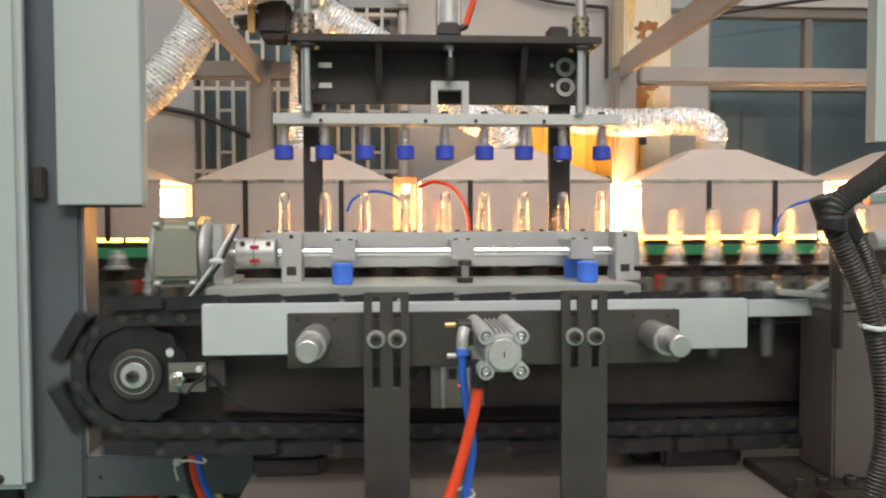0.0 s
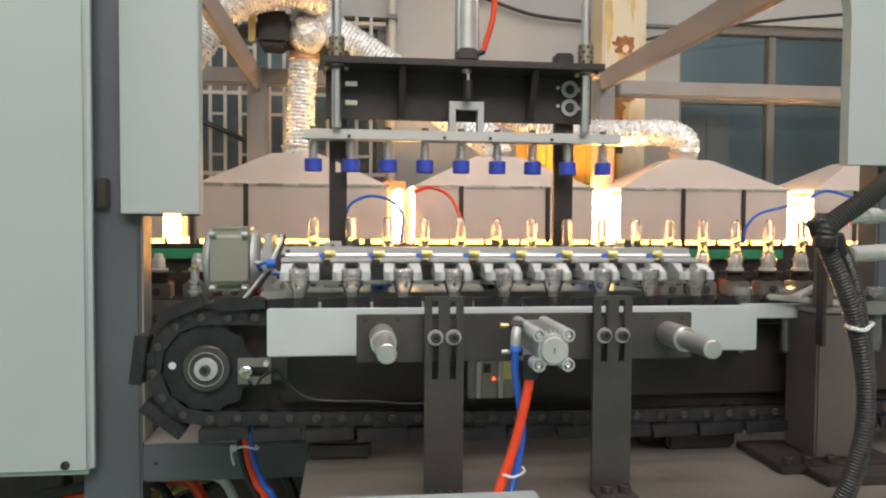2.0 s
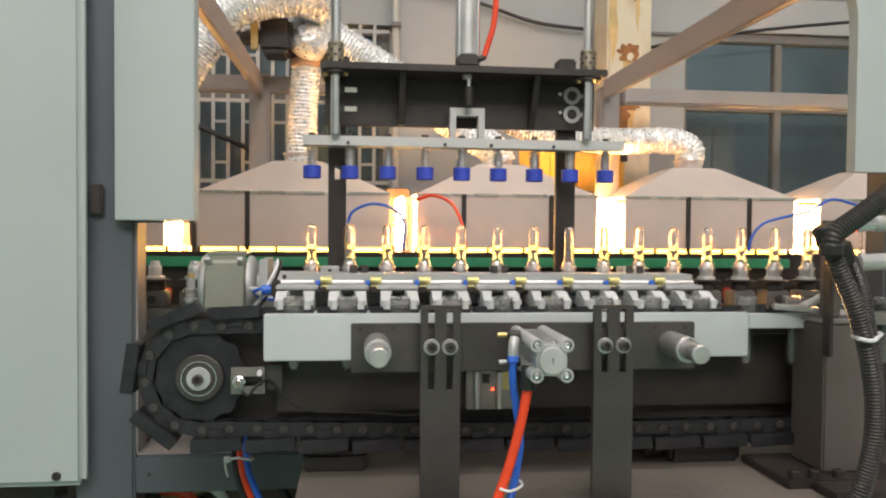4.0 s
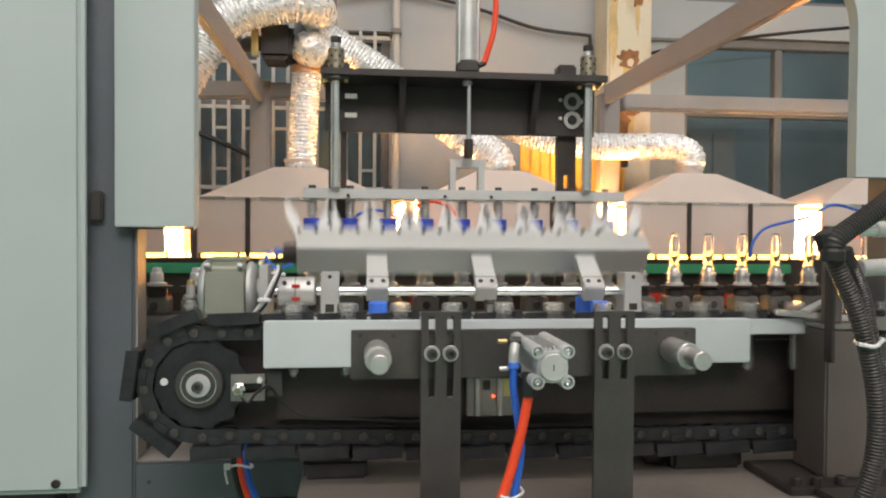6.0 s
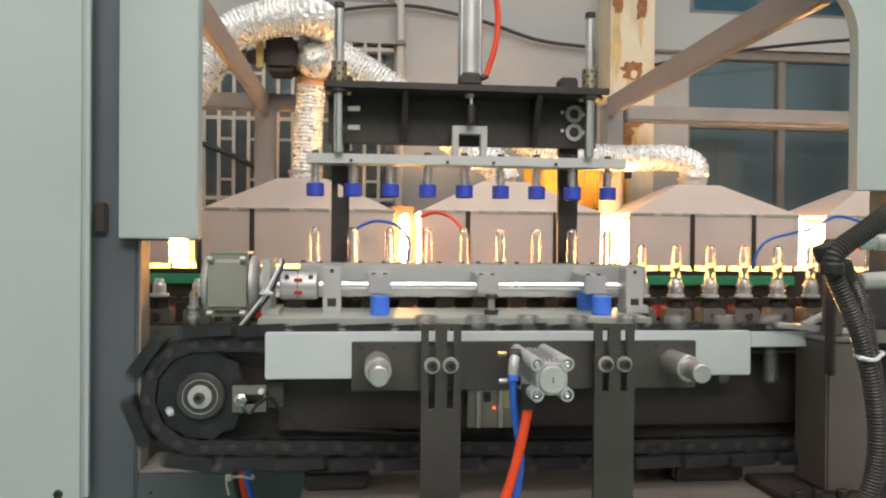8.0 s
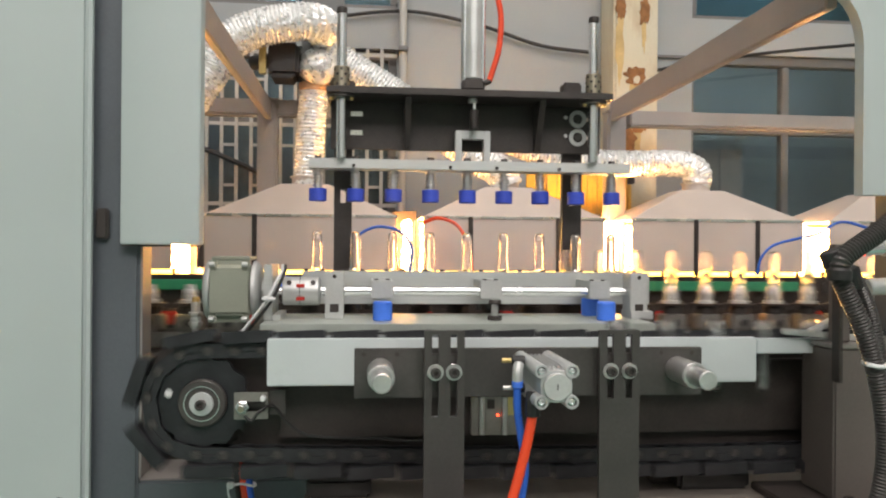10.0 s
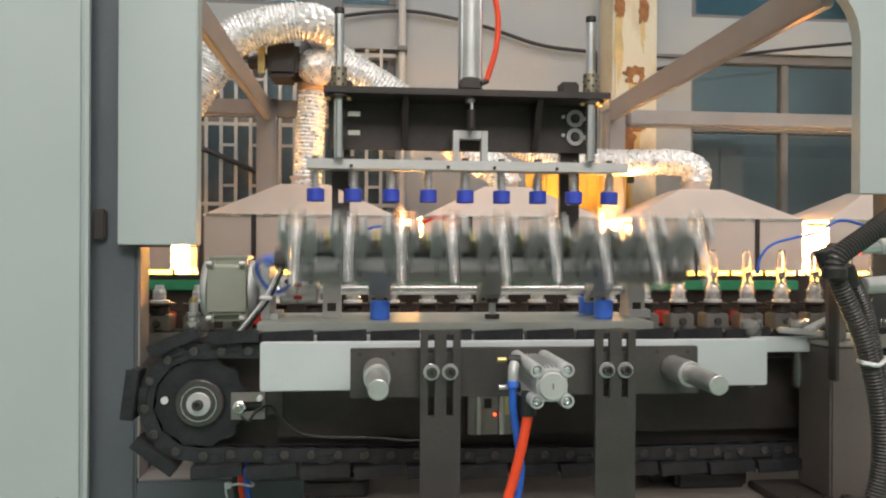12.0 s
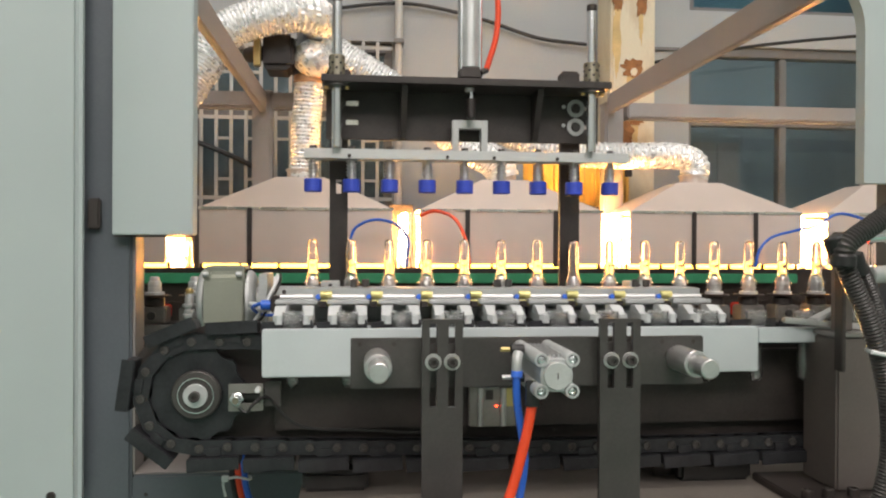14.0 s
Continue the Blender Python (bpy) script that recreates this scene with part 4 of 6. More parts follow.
def chain_drive():
    x, y, z = CH_C
    d = thing("drive_bed", (0.2, 1.12, TABLE), "black steel side plate of the chain drive", "conveyor bed")
    outline = [(-0.418, 1.150), (-0.405, 1.166), (-0.315, 1.1965), (-0.236, 1.1965), (1.2, 1.1965), (1.2, 1.003), (-0.25, 1.003), (-0.39, 1.06), (-0.418, 1.10)]
    part("side_plate", extrude(outline, 1.088, 1.096), M_BLACK, d)
    part("inner_plate", box(-0.22, 1.2, 1.071, 1.0875, 1.043, 1.155, 0.002), M_BLACK, d)
    for px in (-0.13, 0.40, 0.95):
        part("leg", box(px - 0.045, px + 0.045, 1.097, 1.16, TABLE, 1.046, 0.004), M_BLACK, d)
    v = thing("valve_box", (0.097, 1.06, 1.045), "small brown-grey valve box with red indicator", "valve box")
    part("body", box(0.062, 0.135, 1.058, 1.0705, 1.046, 1.106, 0.002), M_RAIL, v)
    part("tube", rod((0.078, 1.054, 1.048), (0.078, 1.054, 1.104), 0.004, 12), M_STEEL, v)
    part("tube", rod((0.112, 1.054, 1.048), (0.112, 1.054, 1.104), 0.0045, 12), M_STEEL, v)
    part("label_plate", box(0.117, 0.133, 1.0565, 1.0578, 1.076, 1.103, 0.0), M_BRASS, v, "yellowish label plate")
    part("recess", box(0.086, 0.097, 1.0567, 1.0579, 1.086, 1.100, 0.0), M_BLACK, v)
    part("indicator", rod((0.102, 1.0578, 1.0765), (0.102, 1.056, 1.0765), 0.0018, 10), M_LED, v, "tiny red indicator light")
    wheels = []
    for sx, name in ((x, "sprocket"), (x + CH_L, "sprocket")):
        w = thing(name, (sx, y, z), "dark steel chain sprocket with a bright bearing hub", "sprocket", "chain sprockets")
        wheels.append(w)
        pts = []
        for k in range(48):
            a = 2 * math.pi * k / 48
            q = CH_R - 0.010 + (0.003 if k % 4 in (1, 2) else -0.002)
            pts.append((sx + q * math.cos(a), z + q * math.sin(a)))
        part("wheel", extrude(pts, y - 0.004, y + 0.004), M_CHAIN, w)
        part("hub_disc", rod((sx, y - 0.0045, z), (sx, y - 0.016, z), 0.0340, 40), M_GREYSTEEL, w)
        part("bearing_ring", lathe([(0.0236, 0), (0.0250, 0), (0.0250, 0.002), (0.0236, 0.002)], axis((sx, y - 0.0162, z), (sx, y - 1, z)), 40, closed=True), M_CHROME, w, "bright bearing ring")
        part("bearing_cap", rod((sx, y - 0.0162, z), (sx, y - 0.021, z), 0.0168, 32), M_CAST, w, "pale bearing flange")
        screw("axle_bolt", w, (sx, y - 0.0212, z), (sx, y - 0.05, z), 0.0075, 0.010, M_GREYSTEEL)
        part("mark", rod((sx - 0.050, y - 0.0042, z + 0.004), (sx - 0.050, y - 0.006, z + 0.004), 0.0055, 14), M_WHITE, w, "white paint mark")
    s = thing("sensor_bracket", (-0.25, 1.03, 1.08), "slotted grey bracket with a small silver sensor", "sensor")
    bm = bmesh.new()
    box(-0.279, -0.232, 1.030, 1.034, 1.081, 1.092, 0.0005, bm)
    box(-0.279, -0.232, 1.030, 1.034, 1.106, 1.119, 0.0005, bm)
    box(-0.279, -0.262, 1.030, 1.034, 1.092, 1.106, 0.0, bm)
    box(-0.236, -0.232, 1.030, 1.034, 1.092, 1.106, 0.0, bm)
    part("plate", bm, M_RAIL, s)
    part("tail_plate", box(-0.230, -0.208, 1.035, 1.040, 1.086, 1.121, 0.001), M_GREYSTEEL, s)
    part("arm", box(-0.275, -0.215, 1.0405, 1.0865, 1.096, 1.103, 0.001), M_GREYSTEEL, s)
    part("nut", lathe([(0.008, 0), (0.0098, 0.001), (0.0098, 0.005), (0.008, 0.006)], axis((-0.267, 1.029, 1.099), (-0.267, 0, 1.099)), 6), M_CHROME, s)
    part("sensor_barrel", rod((-0.267, 1.03, 1.099), (-0.267, 1.012, 1.099), 0.0062, 18), M_CHROME, s)
    part("sensor_face", rod((-0.267, 1.0118, 1.099), (-0.267, 1.0105, 1.099), 0.0045, 14), M_BRONZE, s)
    part("screw", rod((-0.238, 1.029, 1.112), (-0.238, 1.018, 1.112), 0.004, 12), M_WHITE, s)
    part("cable", hose([(-0.262, 1.012, 1.09), (-0.252, 1.012, 1.083), (-0.242, 1.015, 1.095), (-0.225, 1.03, 1.10), (-0.205, 1.035, 1.075), (-0.17, 1.035, 1.055), (-0.08, 1.035, 1.050), (-0.01, 1.035, 1.046), (0.03, 1.04, 1.07), (0.05, 1.05, 1.10)], 0.0022, 6, 8), M_BLACKTUBE, s)
    for x0, x1, z1 in ((-0.18, -0.085, 0.985), (0.385, 0.50, 0.985)):
        bl = thing("support_block", ((x0 + x1) / 2, 1.12, TABLE), "black rubbery support block on the table", "block", "support blocks")
        part("block", box(x0, x1, 1.06, 1.099, TABLE, z1, 0.006), M_BLACKTUBE, bl)
    # link with its flight
    bm = bmesh.new()
    for yy in (-0.011, 0.008):
        pts = []
        for k in range(16):
            a = 2 * math.pi * k / 16
            pts.append((0.0115 * math.cos(a) + (0.019 if math.cos(a) > 0.05 else -0.019), 0.0105 * math.sin(a)))
        extrude(pts, yy, yy + 0.003, bm)
    link_mesh = mesh_of("plates", bm, M_CHAIN)
    bm = lathe([(0.0, 0.0), (0.0058, 0.0), (0.0068, 0.0008), (0.0068, 0.022), (0.0060, 0.0252), (0.0042, 0.0255), (0.0036, 0.0242), (0, 0.0242)], axis((0, 0.012, 0), (0, -1, 0)), 16)
    pin_mesh = mesh_of("roller", bm, M_GREYSTEEL)
    bm = box(-0.0355, 0.0355, -0.020, 0.012, 0.0118, 0.0255, 0.0012)
    box(-0.0355, 0.0355, -0.0235, -0.0202, 0.0125, 0.0300, 0.0008, bm)
    box(-0.010, 0.010, -0.0145, -0.0112, 0.0, 0.0116, 0.0006, bm)
    flight_mesh = mesh_of("flight", bm, M_CHAIN)
    links = []
    for i in range(CH_N):
        root = new("chain_link", link_mesh)
        ORIGIN[root.name] = Vector()
        tagged(root, "black steel conveyor chain link" + (" with an angled flight plate" if i % 2 else ""), "chain link", "drive chain")
        share("roller", pin_mesh, root, pose(-0.019, 0, 0))
        if i % 2:
            share("flight", flight_mesh, root, pose(0.0, 0, 0, 0, -2.5, 0))
        links.append(root)
    return links, wheels


# ---- mandrel conveyor ----
LOOP_R, LOOP_X, LOOP_N = 0.65, -0.80, 106
LOOP_L = (LOOP_N * PITCH - 2 * math.pi * LOOP_R) / 2


def loop_at(s):
    """Place on the mandrel loop: to the right in front, round, and back through the oven."""
    s %= LOOP_N * PITCH
    arc = math.pi * LOOP_R
    if s < LOOP_L:
        return (LOOP_X + s, CONV_Y)
    s -= LOOP_L
    if s < arc:
        a = s / LOOP_R
        return (LOOP_X + LOOP_L + LOOP_R * math.sin(a), CONV_Y + LOOP_R - LOOP_R * math.cos(a))
    s -= arc
    if s < LOOP_L:
        return (LOOP_X + LOOP_L - s, CONV_Y + 2 * LOOP_R)
    s -= LOOP_L
    a = s / LOOP_R
    return (LOOP_X - LOOP_R * math.sin(a), CONV_Y + LOOP_R + LOOP_R * math.cos(a))


def conveyor():
    b = thing("conveyor_bed", (0.3, 1.5, TABLE), "dark steel conveyor bed below the mandrels", "conveyor bed")
    part("bed", box(-0.9, 1.3, 1.44, 1.56, 1.105, 1.128, 0.002), M_OVENBED, b)
    part("front_rail", box(-0.9, 1.3, 1.462, 1.468, 1.1285, 1.158, 0.001), M_RAIL, b)
    part("rear_rail", box(-0.9, 1.3, 1.532, 1.538, 1.1285, 1.158, 0.001), M_RAIL, b)
    for x in (-0.7, -0.05, 0.6, 1.2):
        part("leg", box(x - 0.025, x + 0.025, 1.47, 1.53, 0.0 if x < -0.18 else TABLE, 1.104, 0.003), M_BLACK, b)
    back = thing("back_guard", (0.3, 1.7, TABLE), "dark brown sheet guard behind the mandrels", "guard")
    part("sheet", box(-0.9, 1.3, 1.70, 1.706, TABLE, 1.185, 0.002), M_OVENBED, back)
    for i in range(9):
        part("red_block", box(-0.55 + 0.19 * i, -0.51 + 0.19 * i, 1.688, 1.699, 1.150, 1.180, 0.003), M_REDPLASTIC, back, "small red plastic block")
    # mandrel: carrier body, dark chuck, thin disc, bright nose
    carrier = mesh_of("carrier", box(-0.026, 0.026, -0.022, 0.022, -0.060, -0.028, 0.003), M_RAIL)
    pinh = mesh_of("carrier_bolt", rod((0, -0.0225, -0.044), (0, -0.028, -0.044), 0.008, 16), M_GREYSTEEL)
    bm = lathe([(0.017, -0.0275), (0.0195, -0.026), (0.0195, -0.012), (0.016, -0.0095)], None, 20)
    chuck = mesh_of("chuck", bm, M_BLACK)
    disc = mesh_of("disc", lathe([(0.030, -0.0085), (0.031, -0.008), (0.031, -0.006), (0.030, -0.0055)], None, 28), M_OVENBED)
    nose = mesh_of("nose", lathe([(0.0165, -0.0053), (0.0185, -0.0045), (0.0185, 0.0), (0.0175, 0.0006), (0.0130, 0.0008), (0.0124, 0.0014), (0.0124, 0.0045), (0.0129, 0.0050), (0.0129, 0.0095), (0.0122, 0.0100), (0.0122, 0.0125), (0.0128, 0.0130), (0.0122, 0.0190), (0.0108, 0.0215), (0.0092, 0.0225), (0.0088, 0.028), (0.0076, 0.0305), (0, 0.0305)], None, 24), M_NOSE)
    out = []
    for i in range(LOOP_N):
        m = thing("mandrel", (0, 0, 0), "dark conveyor mandrel with bright steel nose", "mandrel", "conveyor mandrels")
        for nm, me in (("carrier", carrier), ("carrier_bolt", pinh), ("chuck", chuck), ("disc", disc), ("nose", nose)):
            share(nm, me, m, Matrix())
        out.append(m)
    return out


def preform_mesh():
    """A hollow test-tube blank: threaded neck, support ring, shoulder, tube and dome."""
    outer = [(0.0146, 0.0), (0.0150, 0.0008)]
    for k in range(3):
        z = 0.0030 + 0.0042 * k
        outer += [(0.0150, z), (0.0162, z + 0.0008), (0.0162, z + 0.0018), (0.0150, z + 0.0026)]
    outer += [(0.0150, 0.0170), (0.0180, 0.0174), (0.0183, 0.0190), (0.0180, 0.0202), (0.0150, 0.0208), (0.0148, 0.024), (0.0128, 0.029), (0.0110, 0.034), (0.0103, 0.040), (0.0100, 0.080), (0.0098, 0.097)]
    for k in range(1, 6):
        a = math.pi / 2 * k / 5
        outer.append((0.0098 * math.cos(a) if k < 5 else 0.0, 0.0975 + 0.0095 * math.sin(a)))
    inner = [(0.0, 0.1045), (0.0050, 0.1025), (0.0072, 0.097), (0.0074, 0.080), (0.0076, 0.055), (0.0082, 0.040), (0.0090, 0.034), (0.0106, 0.029), (0.0126, 0.024), (0.0130, 0.0)]
    bm = bmesh.new()
    prof = outer + inner
    seg = 26
    rings = []
    for r, z in prof:
        rings.append([bm.verts.new((0, 0, z))] if r < 1e-6 else [bm.verts.new((r * math.cos(2 * math.pi * i / seg), r * math.sin(2 * math.pi * i / seg), z)) for i in range(seg)])
    for a, b in list(zip(rings, rings[1:])) + [(rings[-1], rings[0])]:
        for i in range(seg):
            j = (i + 1) % seg
            if len(a) == 1 and len(b) == 1:
                continue
            if len(b) == 1:
                bm.faces.new((a[i], a[j], b[0]))
            elif len(a) == 1:
                bm.faces.new((a[0], b[j], b[i]))
            else:
                bm.faces.new((a[i], a[j], b[j], b[i]))
    bmesh.ops.recalc_face_normals(bm, faces=bm.faces)
    return mesh_of("preform", bm, M_PET)


def preforms(count):
    me = preform_mesh()
    out = []
    for i in range(count):
        ob = new("preform", me)
        tagged(ob, "clear plastic bottle preform with threaded neck", "preform", "bottle preforms")
        out.append(ob)
    return out


# ---- the turning transfer unit ----


def transfer_unit():
    """Built with the shaft's middle at (0, SHAFT_Y, LOW) and the arms to the rear."""
    Y, Z = SHAFT_Y, LOW
    c = thing("transfer_carriage", (0.1, Y, Z), "lifting carriage with motor, shaft bearings and blue bumpers", "transfer unit")
    zb = Z - 0.047
    part("base_plate", box(-0.262, 0.388, 1.165, 1.365, zb - 0.014, zb, 0.0015), M_GREENEDGE, c, "oiled grey base plate with the green floor reflection in its colour")
    m = part("motor", box(-0.352, -0.285, Y - 0.050, Y + 0.050, Z - 0.050, Z + 0.052, 0.012, seg=3), M_MOTOR, c, "grey-green square stepper motor")
    dome = [(0.0, -0.0012), (0.051, -0.0012), (0.0525, 0.0), (0.0525, 0.003), (0.0505, 0.007), (0.0455, 0.0105), (0.037, 0.0125), (0.022, 0.0136), (0.0, 0.014)]
    part("end_cover", lathe(dome, axis((-0.3525, Y, Z + 0.001), (-0.5, Y, Z + 0.001)), 40), M_ALUDULL, m, "silver domed end cover")
    part("flange", lathe([(0.0, 0), (0.050, 0), (0.050, 0.004), (0.0475, 0.008), (0.0425, 0.0115), (0.034, 0.0140), (0.022, 0.0145), (0.022, 0.0212), (0.0, 0.0213)], axis((-0.2848, Y, Z + 0.001), (0, Y, Z + 0.001)), 40), M_ALUDULL, m, "silver rounded flange")
    part("front_plate", box(-0.350, -0.287, Y - 0.0545, Y - 0.0503, Z - 0.034, Z + 0.036, 0.0015), M_MOTOR, m)
    part("lid", box(-0.351, -0.286, Y - 0.036, Y + 0.040, Z + 0.0522, Z + 0.0585, 0.002), M_MOTOR, m)
    for sz in (-0.044, 0.046):
        for sx in (-0.345, -0.292):
            part("corner_recess", box(sx - 0.0065, sx + 0.0065, Y - 0.0513, Y - 0.0503, Z + sz - 0.0065, Z + sz + 0.0065, 0), M_MOTOR, m)
            part("corner_screw", rod((sx - 0.0062, Y - 0.0535, Z + sz), (sx + 0.0035, Y - 0.0535, Z + sz), 0.0042, 12, chamfer=0.001), M_ALUDULL, m, "silver corner screw")
    part("motor_bracket", box(-0.263, -0.249, Y - 0.05, Y + 0.05, zb, Z + 0.046, 0.0015), M_ALU, c)
    part("motor_foot", box(-0.2485, -0.235, Y - 0.05, Y + 0.05, zb + 0.0003, zb + 0.010, 0.001), M_ALU, c)
    k = part("coupling", rod((-0.236, Y, Z), (-0.173, Y, Z), 0.0245, 32, chamfer=0.002), M_ALU, c, "aluminium shaft coupling")
    part("groove", lathe([(0.0249, 0), (0.0249, 0.0012)], axis((-0.207, Y, Z), (0, Y, Z)), 32), M_GREYSTEEL, k)
    for dz in (-0.012, 0.010):
        part("red_insert", box(-0.212, -0.198, Y - 0.0252, Y - 0.018, Z + dz - 0.003, Z + dz + 0.003, 0.0005), M_REDPLASTIC, k, "red coupling insert")
    for x in (-0.224, -0.184):
        part("clamp_screw", rod((x, Y - 0.018, Z + 0.014), (x, Y - 0.0235, Z + 0.016), 0.004, 12), M_BLACK, k)
    part("motor_shaft", rod((-0.249, Y, Z), (-0.236, Y, Z), 0.007), M_CHROME, c)
    for x in (-0.148, 0.388):
        b = part("bearing_block", box(x - 0.0155, x + 0.0155, Y - 0.022, Y + 0.022, zb, Z + 0.033, 0.0015), M_ALUDULL, c)
        part("dowel_hole", rod((x, Y - 0.0218, Z + 0.026), (x, Y - 0.0224, Z + 0.026), 0.0035, 14), M_BLACK, b)
        part("socket_recess", box(x - 0.0075, x + 0.0075, Y - 0.0226, Y - 0.0218, zb + 0.012, zb + 0.026, 0), M_BLACK, b)
    part("block_foot", box(0.372, 0.412, Y - 0.028, Y + 0.026, zb + 0.0003, zb + 0.014, 0.001), M_ALUDULL, c)
    for x, y in ((-0.0665, 1.222), (0.3195, 1.222), (0.3195, 1.318)):
        part("bumper", lathe([(0.0145, 0), (0.0162, 0.0015), (0.0162, 0.030), (0.0145, 0.0322)], pose(x, y, zb + 0.0002), 24), M_BLUEB, c, "bright blue rubber bumper")
    a = part("stop_screw", rod((0.125, 1.225, zb), (0.125, 1.225, Z - 0.012), 0.006, 14), M_STEEL, c)
    part("lock_nut", lathe([(0.0125, 0), (0.0125, 0.008)], pose(0.125, 1.225, zb + 0.0002), 6), M_BLACK, a)
    part("stop_head", lathe([(0.010, 0), (0.0115, 0.002), (0.010, 0.007)], pose(0.125, 1.225, Z - 0.019), 14), M_BLACK, a)
    # cable loop at the motor side
    for k, (stuff, r, lab) in enumerate(((M_WHITE, 0.0026, "pale cable loop"), (M_BLACKTUBE, 0.0024, "black cable loop"))):
        d = 0.0085 * k
        part("cable", hose([(-0.300 + d, Y - 0.062, zb - 0.022), (-0.280 + d, Y - 0.072, Z - 0.045), (-0.254 + d, Y - 0.078, Z - 0.010), (-0.240 + d * 0.8, Y - 0.072, Z + 0.018), (-0.233 + d * 0.6, Y - 0.050, Z + 0.036), (-0.236 + d * 0.6, Y - 0.015, Z + 0.044)], r, 8, 8), stuff, c, lab)
    part("cable_clip", box(-0.262, -0.240, Y - 0.086, Y - 0.070, Z - 0.012, Z - 0.005, 0.002), M_WHITE, c)
    # turning part, in its own space round the shaft
    base = Vector((0.1, Y, Z))
    s = part("flip_shaft", rod((-0.172, Y, Z), (0.40, Y, Z), 0.0085, 24), M_CHROME, c, "bright turning shaft")
    prof = [(0.080, -0.028), (0.142, -0.028), (0.142, -0.001), (0.136, -0.001), (0.136, -0.022), (0.087, -0.022), (0.087, 0.024), (0.142, 0.024), (0.142, 0.031), (0.080, 0.031)]
    bar = extrude([(Y + u, Z + v) for u, v in prof], -0.210, 0.445)
    for v in bar.verts:
        v.co = Vector((v.co.y, v.co.x, v.co.z))
    bmesh.ops.recalc_face_normals(bar, faces=bar.faces)
    part("gripper_beam", bar, M_BEAM, s, "long brushed aluminium gripper beam")
    for x in (-0.0665, 0.1245, 0.3195):
        part("clamp", box(x - 0.019, x + 0.019, Y - 0.014, Y + 0.016, Z - 0.013, Z + 0.019, 0.0015), M_ALUDULL, s)
        part("arm", box(x - 0.0185, x + 0.0185, Y + 0.0162, Y + 0.0797, Z + 0.004, Z + 0.019, 0.001), M_BEAM, s)
        for dx in (-0.010, 0.010):
            part("arm_screw", rod((x + dx, Y + 0.004, Z + 0.0192), (x + dx, Y + 0.004, Z + 0.0215), 0.004, 12), M_BLACK, s)
    part("valve", box(-0.236, -0.2105, Y + 0.09, Y + 0.12, Z - 0.015, Z + 0.012, 0.003), M_BLACK, s)
    part("blue_fitting", rod((-0.2365, Y + 0.105, Z), (-0.252, Y + 0.105, Z), 0.008, 14), M_BLUETUBE, s)
    part("tube_loop", hose([(-0.250, Y + 0.105, Z), (-0.272, Y + 0.08, Z), (-0.268, Y + 0.05, Z + 0.012), (-0.25, Y + 0.025, Z + 0.02), (-0.225, Y + 0.02, Z + 0.02)], 0.003, 8, 8), M_WHITE, s, "pale air tube loop")
    part("tube_loop", hose([(-0.248, Y + 0.108, Z - 0.004), (-0.266, Y + 0.095, Z + 0.004), (-0.258, Y + 0.06, Z + 0.018), (-0.24, Y + 0.035, Z + 0.022), (-0.215, Y + 0.05, Z + 0.018)], 0.0028, 8, 8), M_BLUETUBE, s, "blue air tube loop")
    left, right = [], []
    # finger outline: pivot at origin, tip along +y
    fl = [(-0.0085, -0.012), (0.0085, -0.012), (0.0085, 0.030), (0.0125, 0.052), (0.0125, 0.098), (0.006, 0.106), (0.000, 0.105), (-0.0012, 0.1025), (-0.0030, 0.095), (-0.0012, 0.0865), (-0.0085, 0.062)]

    def finger_mesh(sign):
        bm = extrude([(sign * x, y) for x, y in fl], -0.006, 0.006)
        bmesh.ops.transform(bm, matrix=Matrix.Rotation(radians(-90), 4, 'X'), verts=bm.verts)
        bmesh.ops.recalc_face_normals(bm, faces=bm.faces)
        w = [bm.verts.new((sign * x, y, z)) for x, y, z in ((-0.006, 0.050, -0.0062), (0.012, 0.050, -0.0062), (0.012, 0.092, -0.0062), (-0.001, 0.080, -0.0062), (-0.006, 0.052, -0.0165), (0.012, 0.052, -0.0165), (0.012, 0.070, -0.0165), (-0.004, 0.066, -0.0165))]
        for f in ((0, 1, 2, 3), (4, 5, 6, 7), (0, 1, 5, 4), (1, 2, 6, 5), (2, 3, 7, 6), (3, 0, 4, 7)):
            bm.faces.new([w[k] for k in f])
        bmesh.ops.recalc_face_normals(bm, faces=bm.faces)
        return mesh_of("finger", bm, M_WHITEFIN)
    fm = (finger_mesh(-1), finger_mesh(1))
    body = mesh_of("gripper_body", box(-0.031, 0.031, 0, 0.034, -0.0125, -0.0065, 0.001), M_CAST)
    caps = rod((-0.009, 0.007, -0.019), (0.009, 0.007, -0.019), 0.0058, 12)
    rod((-0.008, 0.007, -0.0065), (0.008, 0.007, -0.0065), 0.0055, 6, caps)
    led = mesh_of("valve_cap", caps, M_CAP)
    tie = mesh_of("air_pipe", rod((-0.026, 0.012, -0.0165), (0.024, 0.012, -0.0165), 0.0032, 10), M_STEEL)
    clip = mesh_of("tube_clip", rod((0.0, 0.0, -0.014), (0.0, 0.010, -0.016), 0.0042, 12), M_BLUETUBE)
    scr = mesh_of("pivot_screw", lathe([(0.0045, 0), (0.0045, 0.003), (0.003, 0.0035), (0.0022, 0.001), (0, 0.001)], None, 12), M_BLACK)
    ring = mesh_of("air_fitting", lathe([(0.006, 0), (0.006, 0.012), (0.0035, 0.012), (0.0035, 0.003), (0, 0.003)], pose(0, 0, 0, 180), 14), M_GREYSTEEL)
    slotm = mesh_of("stop_block", box(-0.0055, 0.0055, 0, 0.014, -0.010, -0.001, 0.001), M_BLACK)
